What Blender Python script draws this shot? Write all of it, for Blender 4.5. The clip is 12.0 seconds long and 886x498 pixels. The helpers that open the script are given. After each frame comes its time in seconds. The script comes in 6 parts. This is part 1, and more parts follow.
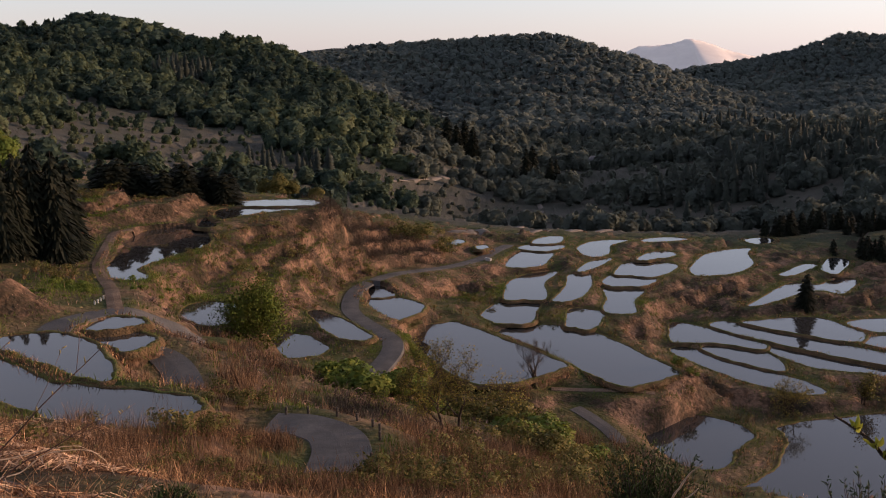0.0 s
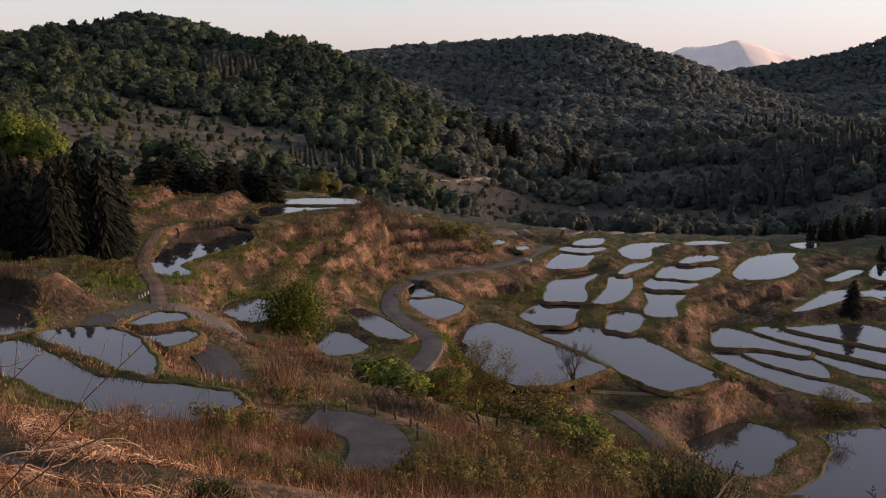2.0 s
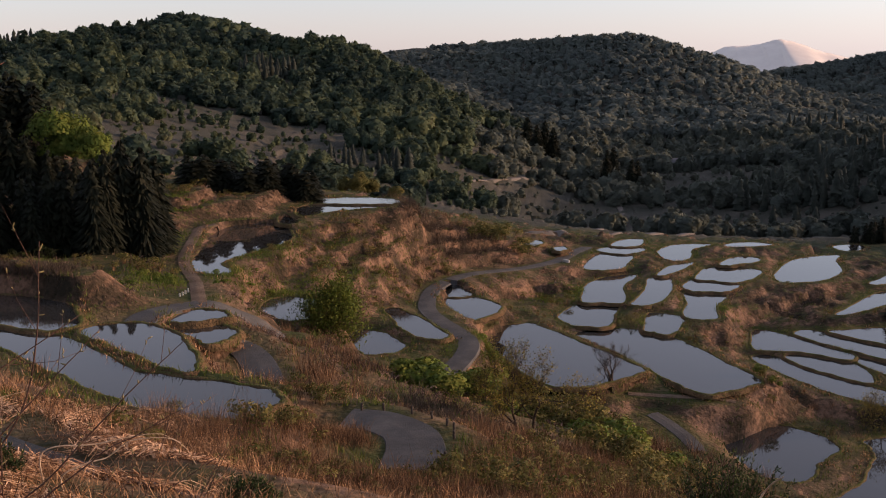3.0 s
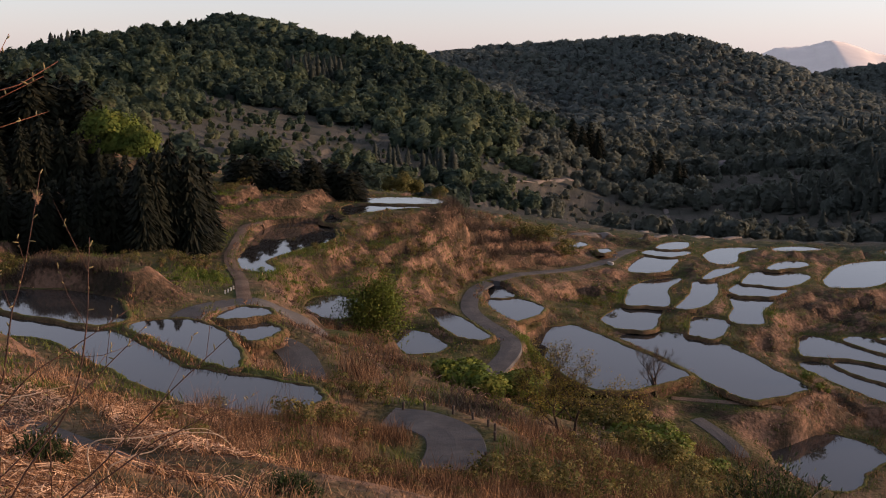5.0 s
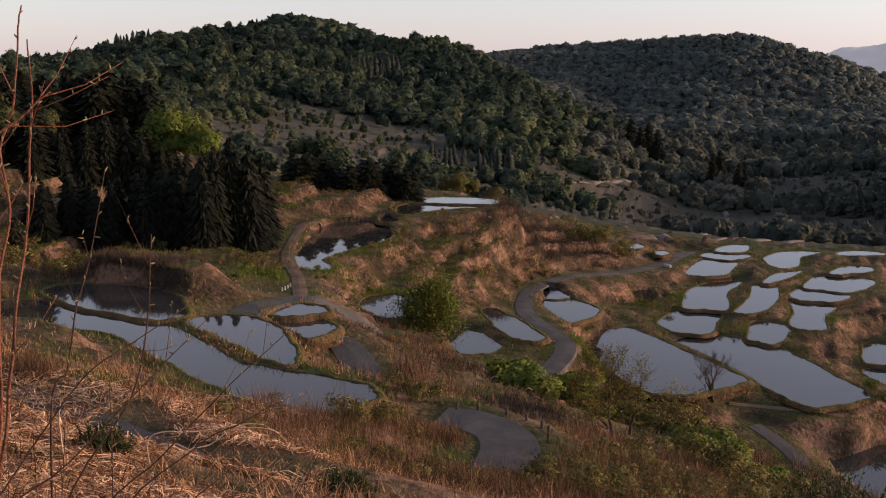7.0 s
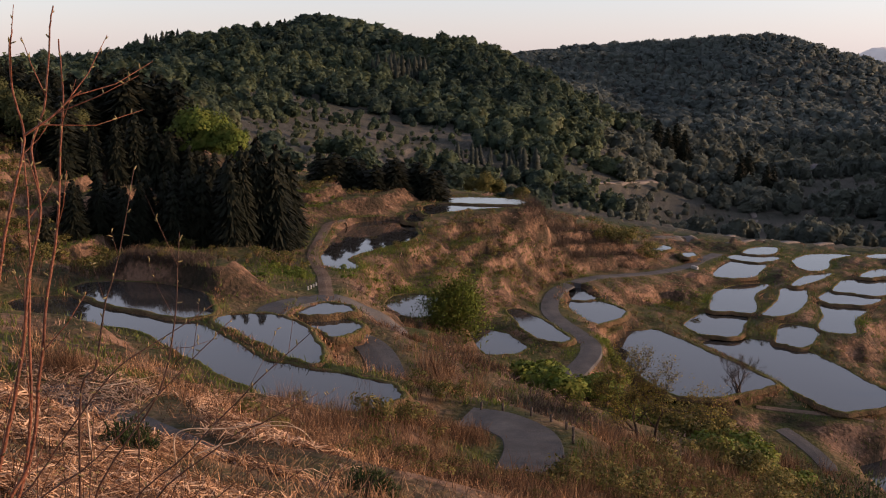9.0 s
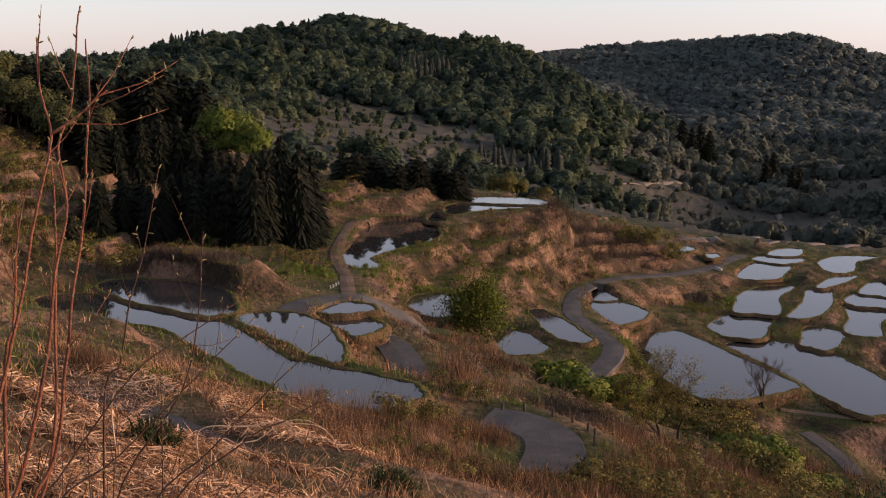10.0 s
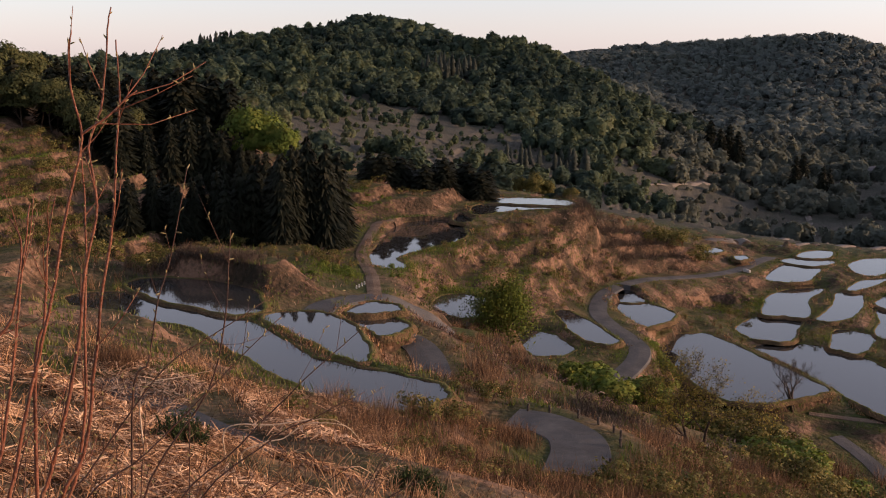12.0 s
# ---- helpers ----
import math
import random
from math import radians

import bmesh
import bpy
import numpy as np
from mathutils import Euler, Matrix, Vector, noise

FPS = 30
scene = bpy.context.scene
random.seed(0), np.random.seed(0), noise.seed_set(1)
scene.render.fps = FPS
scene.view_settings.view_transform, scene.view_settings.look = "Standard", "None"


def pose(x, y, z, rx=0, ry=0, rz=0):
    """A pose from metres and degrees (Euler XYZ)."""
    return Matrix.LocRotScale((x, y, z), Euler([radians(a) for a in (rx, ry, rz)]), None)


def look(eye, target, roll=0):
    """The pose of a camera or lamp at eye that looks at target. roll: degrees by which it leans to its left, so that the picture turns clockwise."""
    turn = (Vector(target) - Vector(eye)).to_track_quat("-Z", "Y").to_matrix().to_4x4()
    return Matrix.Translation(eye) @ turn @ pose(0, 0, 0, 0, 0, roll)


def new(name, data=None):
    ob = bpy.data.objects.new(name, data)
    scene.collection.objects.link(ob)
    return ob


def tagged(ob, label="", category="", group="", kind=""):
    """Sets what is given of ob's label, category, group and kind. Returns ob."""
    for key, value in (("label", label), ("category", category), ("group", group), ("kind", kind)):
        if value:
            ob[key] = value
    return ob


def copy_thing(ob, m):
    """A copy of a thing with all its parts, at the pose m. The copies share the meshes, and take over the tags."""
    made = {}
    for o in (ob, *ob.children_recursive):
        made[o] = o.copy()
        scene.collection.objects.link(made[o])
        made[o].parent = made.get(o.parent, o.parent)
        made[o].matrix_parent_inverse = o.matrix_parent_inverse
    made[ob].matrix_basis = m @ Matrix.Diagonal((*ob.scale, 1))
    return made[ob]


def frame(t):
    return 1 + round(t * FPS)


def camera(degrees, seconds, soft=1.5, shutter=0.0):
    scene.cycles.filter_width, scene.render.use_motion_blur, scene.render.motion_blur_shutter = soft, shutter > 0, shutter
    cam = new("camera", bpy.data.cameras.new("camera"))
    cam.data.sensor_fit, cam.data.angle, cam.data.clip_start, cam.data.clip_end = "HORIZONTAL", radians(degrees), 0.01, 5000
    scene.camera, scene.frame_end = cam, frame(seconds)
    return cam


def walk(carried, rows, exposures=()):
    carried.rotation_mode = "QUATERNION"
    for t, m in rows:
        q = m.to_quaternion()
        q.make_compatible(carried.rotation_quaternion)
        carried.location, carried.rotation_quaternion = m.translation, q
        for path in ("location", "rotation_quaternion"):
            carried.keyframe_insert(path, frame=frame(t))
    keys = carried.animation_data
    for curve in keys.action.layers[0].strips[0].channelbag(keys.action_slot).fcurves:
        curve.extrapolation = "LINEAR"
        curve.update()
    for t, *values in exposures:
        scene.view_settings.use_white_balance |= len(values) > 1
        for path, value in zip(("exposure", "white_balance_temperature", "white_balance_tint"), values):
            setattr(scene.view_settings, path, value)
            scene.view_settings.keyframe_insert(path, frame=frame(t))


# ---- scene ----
# The camera turns on its tripod, high on the slope above the paddies.
cam = camera(50.7, 12.0, soft=1.05)
EYE = (0.0, 0.0, 50.0)
ROWS = [
    (0.0, 79.700, 0.300, -0.000),
    (0.5, 79.698, 0.231, 0.300),
    (1.0, 79.704, 0.131, 0.846),
    (1.5, 79.705, 0.045, 1.683),
    (2.0, 79.713, -0.026, 2.572),
    (2.5, 79.708, 0.096, 3.844),
    (3.0, 79.710, 0.027, 4.888),
    (5.0, 79.732, -0.184, 7.612),
    (5.5, 79.732, -0.194, 8.387),
    (6.0, 79.731, -0.249, 9.183),
    (6.5, 79.731, -0.276, 10.018),
    (7.0, 79.723, -0.226, 11.062),
    (9.0, 79.717, -0.321, 12.666),
    (9.5, 79.698, -0.390, 13.274),
    (10.0, 79.694, -0.392, 14.060),
    (10.5, 79.713, -0.398, 14.644),
    (11.0, 79.706, -0.416, 15.012),
    (11.5, 79.708, -0.378, 15.506),
    (12.0, 79.707, -0.372, 15.670),
]
walk(cam, [(t, pose(*EYE, rx, ry, rz)) for t, rx, ry, rz in ROWS], [(0.0, 1.46, 6600, 15), (7.0, 1.48, 6600, 15), (12.0, 1.62, 6700, 16)])

# ---- daylight: a low sun to the right, just above the ridges, and a hazy sky ----
SUN_AZ, SUN_EL = 76.0, 9.0     # degrees to the right of the view's first heading, and above the horizon
world = bpy.data.worlds.new("world")
scene.world = world
world.use_nodes = True
wn = world.node_tree.nodes
sky = wn.new("ShaderNodeTexSky")
sky.sky_type, sky.sun_disc = "NISHITA", False
sky.sun_elevation, sky.sun_rotation = radians(SUN_EL), radians(SUN_AZ)
sky.altitude, sky.air_density, sky.dust_density, sky.ozone_density = 300, 1.0, 1.0, 3.0
wn["Background"].inputs[1].default_value = 0.138
# thin haze veils the blue: the sky's own brightness, in a pinkish white, over its colour
wl, grey, tint, veil = world.node_tree.links, wn.new("ShaderNodeRGBToBW"), wn.new("ShaderNodeMix"), wn.new("ShaderNodeMix")
tint.data_type = veil.data_type = "RGBA"
tint.blend_type = "MULTIPLY"
tint.inputs["Factor"].default_value, veil.inputs["Factor"].default_value = 1.0, 0.7
wl.new(sky.outputs[0], grey.inputs[0])
# the haze evens out the glow round the sun
even, back = wn.new("ShaderNodeMath"), wn.new("ShaderNodeMath")
even.operation, back.operation = "POWER", "MULTIPLY"
wl.new(grey.outputs[0], even.inputs[0])
even.inputs[1].default_value, back.inputs[1].default_value = 0.44, 1.15
wl.new(even.outputs[0], back.inputs[0])
wl.new(back.outputs[0], tint.inputs[6])
tint.inputs[7].default_value = (1.1, 0.955, 0.95, 1)
# the veil is thick where the sky is pale or warm, and thinner where it is blue
parts, ratio, thin = wn.new("ShaderNodeSeparateColor"), wn.new("ShaderNodeMath"), wn.new("ShaderNodeMapRange")
wl.new(sky.outputs[0], parts.inputs[0])
ratio.operation = "DIVIDE"
wl.new(parts.outputs[2], ratio.inputs[0])
wl.new(parts.outputs[0], ratio.inputs[1])
wl.new(ratio.outputs[0], thin.inputs["Value"])
for key, value in (("From Min", 0.6), ("From Max", 1.6), ("To Min", 0.94), ("To Max", 0.66)):
    thin.inputs[key].default_value = value
wl.new(thin.outputs[0], veil.inputs["Factor"])
wl.new(sky.outputs[0], veil.inputs[6])
wl.new(tint.outputs[2], veil.inputs[7])
wl.new(veil.outputs[2], wn["Background"].inputs[0])
sun = new("sun", bpy.data.lights.new("sun", "SUN"))
sun.data.energy, sun.data.angle, sun.data.color = 2.4, radians(7.0), (1.0, 0.63, 0.4)
sun.matrix_world = look((0, 0, 0), (-math.sin(radians(SUN_AZ)) * math.cos(radians(SUN_EL)), -math.cos(radians(SUN_AZ)) * math.cos(radians(SUN_EL)), -math.sin(radians(SUN_EL))))

# ---- materials ----
def mat(name, stops, scale=1.0, rough=0.9, bump=0.3, bump_scale=8.0, detail=8.0, per_piece=0.0, fine=6.0, spec=0.3, tone=0.0):
    """A mixed surface: colours along a two-scale noise, grain by bump, and a shift of tone from piece to piece."""
    m = bpy.data.materials.new(name)
    m.use_nodes = True
    nt = m.node_tree
    bs = nt.nodes["Principled BSDF"]
    bs.inputs["Roughness"].default_value = rough
    bs.inputs["Specular IOR Level"].default_value = spec
    geo = nt.nodes.new("ShaderNodeNewGeometry")
    big, small, mix = nt.nodes.new("ShaderNodeTexNoise"), nt.nodes.new("ShaderNodeTexNoise"), nt.nodes.new("ShaderNodeMath")
    big.inputs["Scale"].default_value, big.inputs["Detail"].default_value = scale, detail
    small.inputs["Scale"].default_value, small.inputs["Detail"].default_value = scale * fine, 4.0
    for n in (big, small):
        nt.links.new(geo.outputs["Position"], n.inputs["Vector"])
    mix.operation = "MULTIPLY_ADD"
    nt.links.new(small.outputs["Fac"], mix.inputs[0])
    mix.inputs[1].default_value = 0.45
    sub = nt.nodes.new("ShaderNodeMath")
    sub.operation = "SUBTRACT"
    nt.links.new(big.outputs["Fac"], sub.inputs[0])
    sub.inputs[1].default_value = 0.22
    nt.links.new(sub.outputs[0], mix.inputs[2])
    last = mix.outputs[0]
    if tone:
        at, tn = nt.nodes.new("ShaderNodeAttribute"), nt.nodes.new("ShaderNodeMath")
        at.attribute_name, tn.operation = "tone", "MULTIPLY_ADD"
        nt.links.new(at.outputs["Fac"], tn.inputs[0])
        tn.inputs[1].default_value = tone
        nt.links.new(last, tn.inputs[2])
        last = tn.outputs[0]
    if per_piece:
        add = nt.nodes.new("ShaderNodeMath")
        add.operation = "MULTIPLY_ADD"
        nt.links.new(geo.outputs["Random Per Island"], add.inputs[0])
        add.inputs[1].default_value = per_piece
        shift = nt.nodes.new("ShaderNodeMath")
        shift.operation = "SUBTRACT"
        nt.links.new(last, shift.inputs[0])
        shift.inputs[1].default_value = per_piece / 2
        nt.links.new(shift.outputs[0], add.inputs[2])
        last = add.outputs[0]
    ramp = nt.nodes.new("ShaderNodeValToRGB")
    cr = ramp.color_ramp
    while len(cr.elements) < len(stops):
        cr.elements.new(0.5)
    for e, (pos, col) in zip(cr.elements, stops):
        e.position, e.color = pos, (*col, 1)
    nt.links.new(last, ramp.inputs[0])
    nt.links.new(ramp.outputs[0], bs.inputs["Base Color"])
    if bump:
        b, n = nt.nodes.new("ShaderNodeBump"), nt.nodes.new("ShaderNodeTexNoise")
        n.inputs["Scale"].default_value, n.inputs["Detail"].default_value = bump_scale, 6.0
        nt.links.new(geo.outputs["Position"], n.inputs["Vector"])
        b.inputs["Strength"].default_value, b.inputs["Distance"].default_value = min(bump, 1.0), 0.3 if bump_scale > 1 else 1.6
        nt.links.new(n.outputs["Fac"], b.inputs["Height"])
        nt.links.new(b.outputs[0], bs.inputs["Normal"])
    return m


def leafy(name, stops, scale, per_piece, through_light=0.25, tone=0.0, bump=0.0):
    """Foliage: as above, with some light coming through the leaves."""
    m = mat(name, stops, scale, rough=0.75, bump=bump, bump_scale=0.9, per_piece=per_piece, tone=tone, spec=0.15)
    nt = m.node_tree
    bs, out = nt.nodes["Principled BSDF"], nt.nodes["Material Output"]
    tr, mx = nt.nodes.new("ShaderNodeBsdfTranslucent"), nt.nodes.new("ShaderNodeMixShader")
    nt.links.new(bs.inputs["Base Color"].links[0].from_socket, tr.inputs["Color"])
    mx.inputs[0].default_value = through_light
    nt.links.new(bs.outputs[0], mx.inputs[1])
    nt.links.new(tr.outputs[0], mx.inputs[2])
    nt.links.new(mx.outputs[0], out.inputs["Surface"])
    return m


def slope_mix(m, flat_stops, lo, hi, scale, steep=1.0):
    """Turf takes over from dead grass where the ground lies flat."""
    nt = m.node_tree
    bs = nt.nodes["Principled BSDF"]
    old = bs.inputs["Base Color"].links[0].from_socket
    geo, sep, n, add, mr, ramp, mx = (nt.nodes.new(k) for k in ("ShaderNodeNewGeometry", "ShaderNodeSeparateXYZ", "ShaderNodeTexNoise", "ShaderNodeMath", "ShaderNodeMapRange", "ShaderNodeValToRGB", "ShaderNodeMix"))
    nt.links.new(geo.outputs["True Normal"], sep.inputs[0])
    nt.links.new(geo.outputs["Position"], n.inputs["Vector"])
    n.inputs["Scale"].default_value, n.inputs["Detail"].default_value, n.inputs["Roughness"].default_value = scale, 8.0, 0.65
    add.operation = "MULTIPLY_ADD"
    nt.links.new(n.outputs["Fac"], add.inputs[0])
    add.inputs[1].default_value = 0.9
    weeds, more = nt.nodes.new("ShaderNodeAttribute"), nt.nodes.new("ShaderNodeMath")
    weeds.attribute_name = "weeds"
    more.operation = "MULTIPLY_ADD"
    nt.links.new(sep.outputs["Z"], more.inputs[0])
    more.inputs[1].default_value = steep
    nt.links.new(weeds.outputs["Fac"], more.inputs[2])
    nt.links.new(more.outputs[0], add.inputs[2])
    mr.inputs["From Min"].default_value, mr.inputs["From Max"].default_value = lo, hi
    nt.links.new(add.outputs[0], mr.inputs["Value"])
    fine = nt.nodes.new("ShaderNodeTexNoise")
    fine.inputs["Scale"].default_value, fine.inputs["Detail"].default_value = 0.6, 8.0
    nt.links.new(geo.outputs["Position"], fine.inputs["Vector"])
    nt.links.new(fine.outputs["Fac"], ramp.inputs[0])
    cr = ramp.color_ramp
    while len(cr.elements) < len(flat_stops):
        cr.elements.new(0.5)
    for e, (pos, col) in zip(cr.elements, flat_stops):
        e.position, e.color = pos, (*col, 1)
    mx.data_type = "RGBA"
    nt.links.new(mr.outputs[0], mx.inputs[0])
    nt.links.new(old, mx.inputs[6])
    nt.links.new(ramp.outputs[0], mx.inputs[7])
    nt.links.new(mx.outputs[2], bs.inputs["Base Color"])
    return m


LAND = mat("dead_grass_and_earth", [(0.3, (0.022, 0.019, 0.012)), (0.42, (0.046, 0.034, 0.022)), (0.52, (0.09, 0.058, 0.038)), (0.63, (0.2, 0.125, 0.084)), (0.78, (0.07, 0.05, 0.034))], 0.22, bump=1.0, bump_scale=2.2, fine=9.0, spec=0.1)
slope_mix(LAND, [(0.3, (0.022, 0.034, 0.01)), (0.5, (0.045, 0.058, 0.016)), (0.62, (0.075, 0.07, 0.026)), (0.75, (0.1, 0.075, 0.042))], 2.42, 2.78, 0.09, 2.2)


def cover(m, attribute, stops, scale):
    """Another growth takes over where a value on the mesh says so."""
    nt = m.node_tree
    bs = nt.nodes["Principled BSDF"]
    old = bs.inputs["Base Color"].links[0].from_socket
    at, geo, n, ramp, mx = (nt.nodes.new(k) for k in ("ShaderNodeAttribute", "ShaderNodeNewGeometry", "ShaderNodeTexNoise", "ShaderNodeValToRGB", "ShaderNodeMix"))
    at.attribute_name = attribute
    n.inputs["Scale"].default_value, n.inputs["Detail"].default_value, n.inputs["Roughness"].default_value = scale, 9.0, 0.7
    nt.links.new(geo.outputs["Position"], n.inputs["Vector"])
    nt.links.new(n.outputs["Fac"], ramp.inputs[0])
    cr = ramp.color_ramp
    while len(cr.elements) < len(stops):
        cr.elements.new(0.5)
    for e, (pos, col) in zip(cr.elements, stops):
        e.position, e.color = pos, (*col, 1)
    mx.data_type = "RGBA"
    nt.links.new(at.outputs["Fac"], mx.inputs[0])
    nt.links.new(old, mx.inputs[6])
    nt.links.new(ramp.outputs[0], mx.inputs[7])
    nt.links.new(mx.outputs[2], bs.inputs["Base Color"])


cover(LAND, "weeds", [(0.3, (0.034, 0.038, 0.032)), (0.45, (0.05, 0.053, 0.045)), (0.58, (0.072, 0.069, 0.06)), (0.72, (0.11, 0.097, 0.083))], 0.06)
BUND = mat("bund_turf", [(0.25, (0.045, 0.036, 0.018)), (0.45, (0.085, 0.058, 0.03)), (0.6, (0.13, 0.085, 0.046)), (0.8, (0.07, 0.05, 0.028))], 0.5, bump=1.0, bump_scale=5.0, spec=0.1)
slope_mix(BUND, [(0.3, (0.04, 0.06, 0.012)), (0.5, (0.07, 0.085, 0.02)), (0.65, (0.13, 0.105, 0.045)), (0.8, (0.17, 0.125, 0.07))], 1.22, 1.47, 0.3)
ASPHALT = mat("worn_asphalt", [(0.3, (0.055, 0.056, 0.058)), (0.6, (0.082, 0.082, 0.082)), (0.8, (0.115, 0.111, 0.106))], 0.35, rough=0.9, bump=0.25, bump_scale=12, spec=0.12)
TRACK = mat("earth_track", [(0.3, (0.09, 0.065, 0.048)), (0.6, (0.15, 0.11, 0.08)), (0.8, (0.2, 0.15, 0.115))], 0.3, bump=0.6, bump_scale=5, spec=0.1)
BARK = mat("bark", [(0.3, (0.03, 0.022, 0.017)), (0.7, (0.085, 0.062, 0.047))], 3.0, bump=0.8, bump_scale=20)
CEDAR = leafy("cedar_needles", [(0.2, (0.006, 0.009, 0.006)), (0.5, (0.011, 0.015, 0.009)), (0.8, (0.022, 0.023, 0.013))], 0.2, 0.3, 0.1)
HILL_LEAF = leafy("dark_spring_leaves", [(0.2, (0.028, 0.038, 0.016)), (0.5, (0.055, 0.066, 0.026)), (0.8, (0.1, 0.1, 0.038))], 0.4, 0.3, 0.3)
# far copy of the cedar green, lifted and greyed to paint in haze
CEDAR_HAZE = leafy("hazed_cedar_needles", [(0.2, (0.02, 0.028, 0.023)), (0.5, (0.032, 0.041, 0.034)), (0.8, (0.046, 0.053, 0.042))], 0.2, 0.3, 0.1)
WOODS = leafy("spring_woods", [(0.05, (0.019, 0.034, 0.029)), (0.32, (0.041, 0.066, 0.051)), (0.55, (0.073, 0.105, 0.067)), (0.78, (0.122, 0.152, 0.08)), (0.97, (0.13, 0.135, 0.092))], 0.6, 0.0, 0.4, tone=0.4, bump=0.0)
# distance haze is put into the base colours of these two woods
WOODS_LOW_HAZE = leafy("hazed_valley_woods", [(0.05, (0.07, 0.087, 0.08)), (0.35, (0.1, 0.122, 0.108)), (0.6, (0.13, 0.152, 0.126)), (0.85, (0.16, 0.178, 0.14)), (0.97, (0.165, 0.165, 0.14))], 0.4, 0.0, 0.5, tone=0.3, bump=0.0)
WOODS_HAZE = leafy("hazed_hill_woods", [(0.05, (0.086, 0.108, 0.11)), (0.35, (0.118, 0.147, 0.142)), (0.6, (0.15, 0.181, 0.165)), (0.85, (0.18, 0.206, 0.178)), (0.97, (0.185, 0.19, 0.175))], 0.4, 0.0, 0.5, tone=0.3, bump=0.0)
LEAF = leafy("fresh_leaves", [(0.2, (0.05, 0.085, 0.016)), (0.5, (0.09, 0.13, 0.024)), (0.8, (0.16, 0.165, 0.034))], 0.4, 0.2, 0.3)
SNOW = mat("far_snow", [(0.3, (0.70, 0.66, 0.62)), (0.7, (0.8, 0.76, 0.71))], 0.006, bump=0)

WATER = bpy.data.materials.new("still_water")
WATER.use_nodes = True
_b = WATER.node_tree.nodes["Principled BSDF"]
_b.inputs["Base Color"].default_value = (0.03, 0.031, 0.031, 1)
_b.inputs["Roughness"].default_value = 0.03
_b.inputs["IOR"].default_value = 1.45
_b.inputs["Specular IOR Level"].default_value = 0.5

STRAW = leafy("dry_straw", [(0.15, (0.035, 0.019, 0.011)), (0.4, (0.115, 0.061, 0.033)), (0.65, (0.32, 0.175, 0.09)), (0.95, (0.58, 0.36, 0.2))], 0.3, 0.9, 0.15)
BANK_STRAW = leafy("bank_straw", [(0.15, (0.045, 0.03, 0.022)), (0.4, (0.115, 0.072, 0.052)), (0.65, (0.22, 0.145, 0.108)), (0.95, (0.38, 0.27, 0.2))], 0.3, 0.8, 0.15)
PALE_TRACK = mat("pale_track", [(0.3, (0.11, 0.1, 0.09)), (0.7, (0.18, 0.162, 0.148))], 0.4, bump=0.3, bump_scale=6, spec=0.1)
STRAW_PALE = leafy("bleached_straw", [(0.15, (0.075, 0.033, 0.016)), (0.4, (0.19, 0.098, 0.05)), (0.6, (0.4, 0.235, 0.13)), (0.85, (0.68, 0.46, 0.29))], 0.8, 0.9, 0.1)
TURF = leafy("young_grass", [(0.2, (0.045, 0.075, 0.015)), (0.5, (0.08, 0.115, 0.022)), (0.8, (0.15, 0.15, 0.05))], 0.3, 0.5, 0.2)
BRUSH = leafy("bare_red_brush", [(0.2, (0.06, 0.036, 0.023)), (0.5, (0.125, 0.074, 0.043)), (0.8, (0.24, 0.15, 0.085))], 0.2, 0.6, 0.1)
SCRUB = leafy("budding_scrub", [(0.2, (0.045, 0.052, 0.016)), (0.5, (0.095, 0.096, 0.028)), (0.8, (0.165, 0.14, 0.048))], 0.3, 0.6, 0.35)
EVERGREEN = leafy("evergreen_shrub", [(0.2, (0.018, 0.032, 0.012)), (0.6, (0.035, 0.06, 0.018)), (0.9, (0.07, 0.09, 0.03))], 0.8, 0.5, 0.1)
STEM = mat("red_stem", [(0.3, (0.09, 0.032, 0.018)), (0.6, (0.17, 0.06, 0.032)), (0.8, (0.13, 0.07, 0.042))], 8.0, rough=0.5, bump=0.3, bump_scale=60)
TWIG = mat("dark_twig", [(0.3, (0.035, 0.018, 0.012)), (0.7, (0.085, 0.04, 0.026))], 8.0, rough=0.6, bump=0.3, bump_scale=60)
BUD = mat("pale_bud", [(0.3, (0.12, 0.1, 0.04)), (0.7, (0.24, 0.2, 0.09))], 20.0, rough=0.6, bump=0)
STAKE = mat("weathered_stake", [(0.3, (0.035, 0.03, 0.028)), (0.7, (0.09, 0.075, 0.065))], 6.0, bump=0.5, bump_scale=30)
YOUNG = leafy("yellow_green_leaf", [(0.3, (0.18, 0.22, 0.03)), (0.6, (0.32, 0.33, 0.05)), (0.8, (0.40, 0.36, 0.07))], 30.0, 0.3, 0.35)
PALE_WOOD = mat("bleached_dead_wood", [(0.3, (0.30, 0.22, 0.15)), (0.7, (0.5, 0.40, 0.30))], 6.0, bump=0.3, bump_scale=40)
CONCRETE = mat("pale_concrete", [(0.3, (0.4, 0.39, 0.37)), (0.7, (0.6, 0.59, 0.56))], 2.0, bump=0.3, bump_scale=20)
ROOF = mat("grey_roof", [(0.3, (0.10, 0.10, 0.11)), (0.7, (0.16, 0.16, 0.17))], 1.0, bump=0.2)
DARK_BRUSH = leafy("dark_bare_brush", [(0.2, (0.035, 0.027, 0.021)), (0.5, (0.06, 0.046, 0.036)), (0.8, (0.11, 0.083, 0.062))], 0.3, 0.6, 0.1)
BUDDING = leafy("olive_buds", [(0.2, (0.095, 0.095, 0.025)), (0.5, (0.18, 0.165, 0.044)), (0.8, (0.29, 0.235, 0.07))], 0.5, 0.5, 0.5)

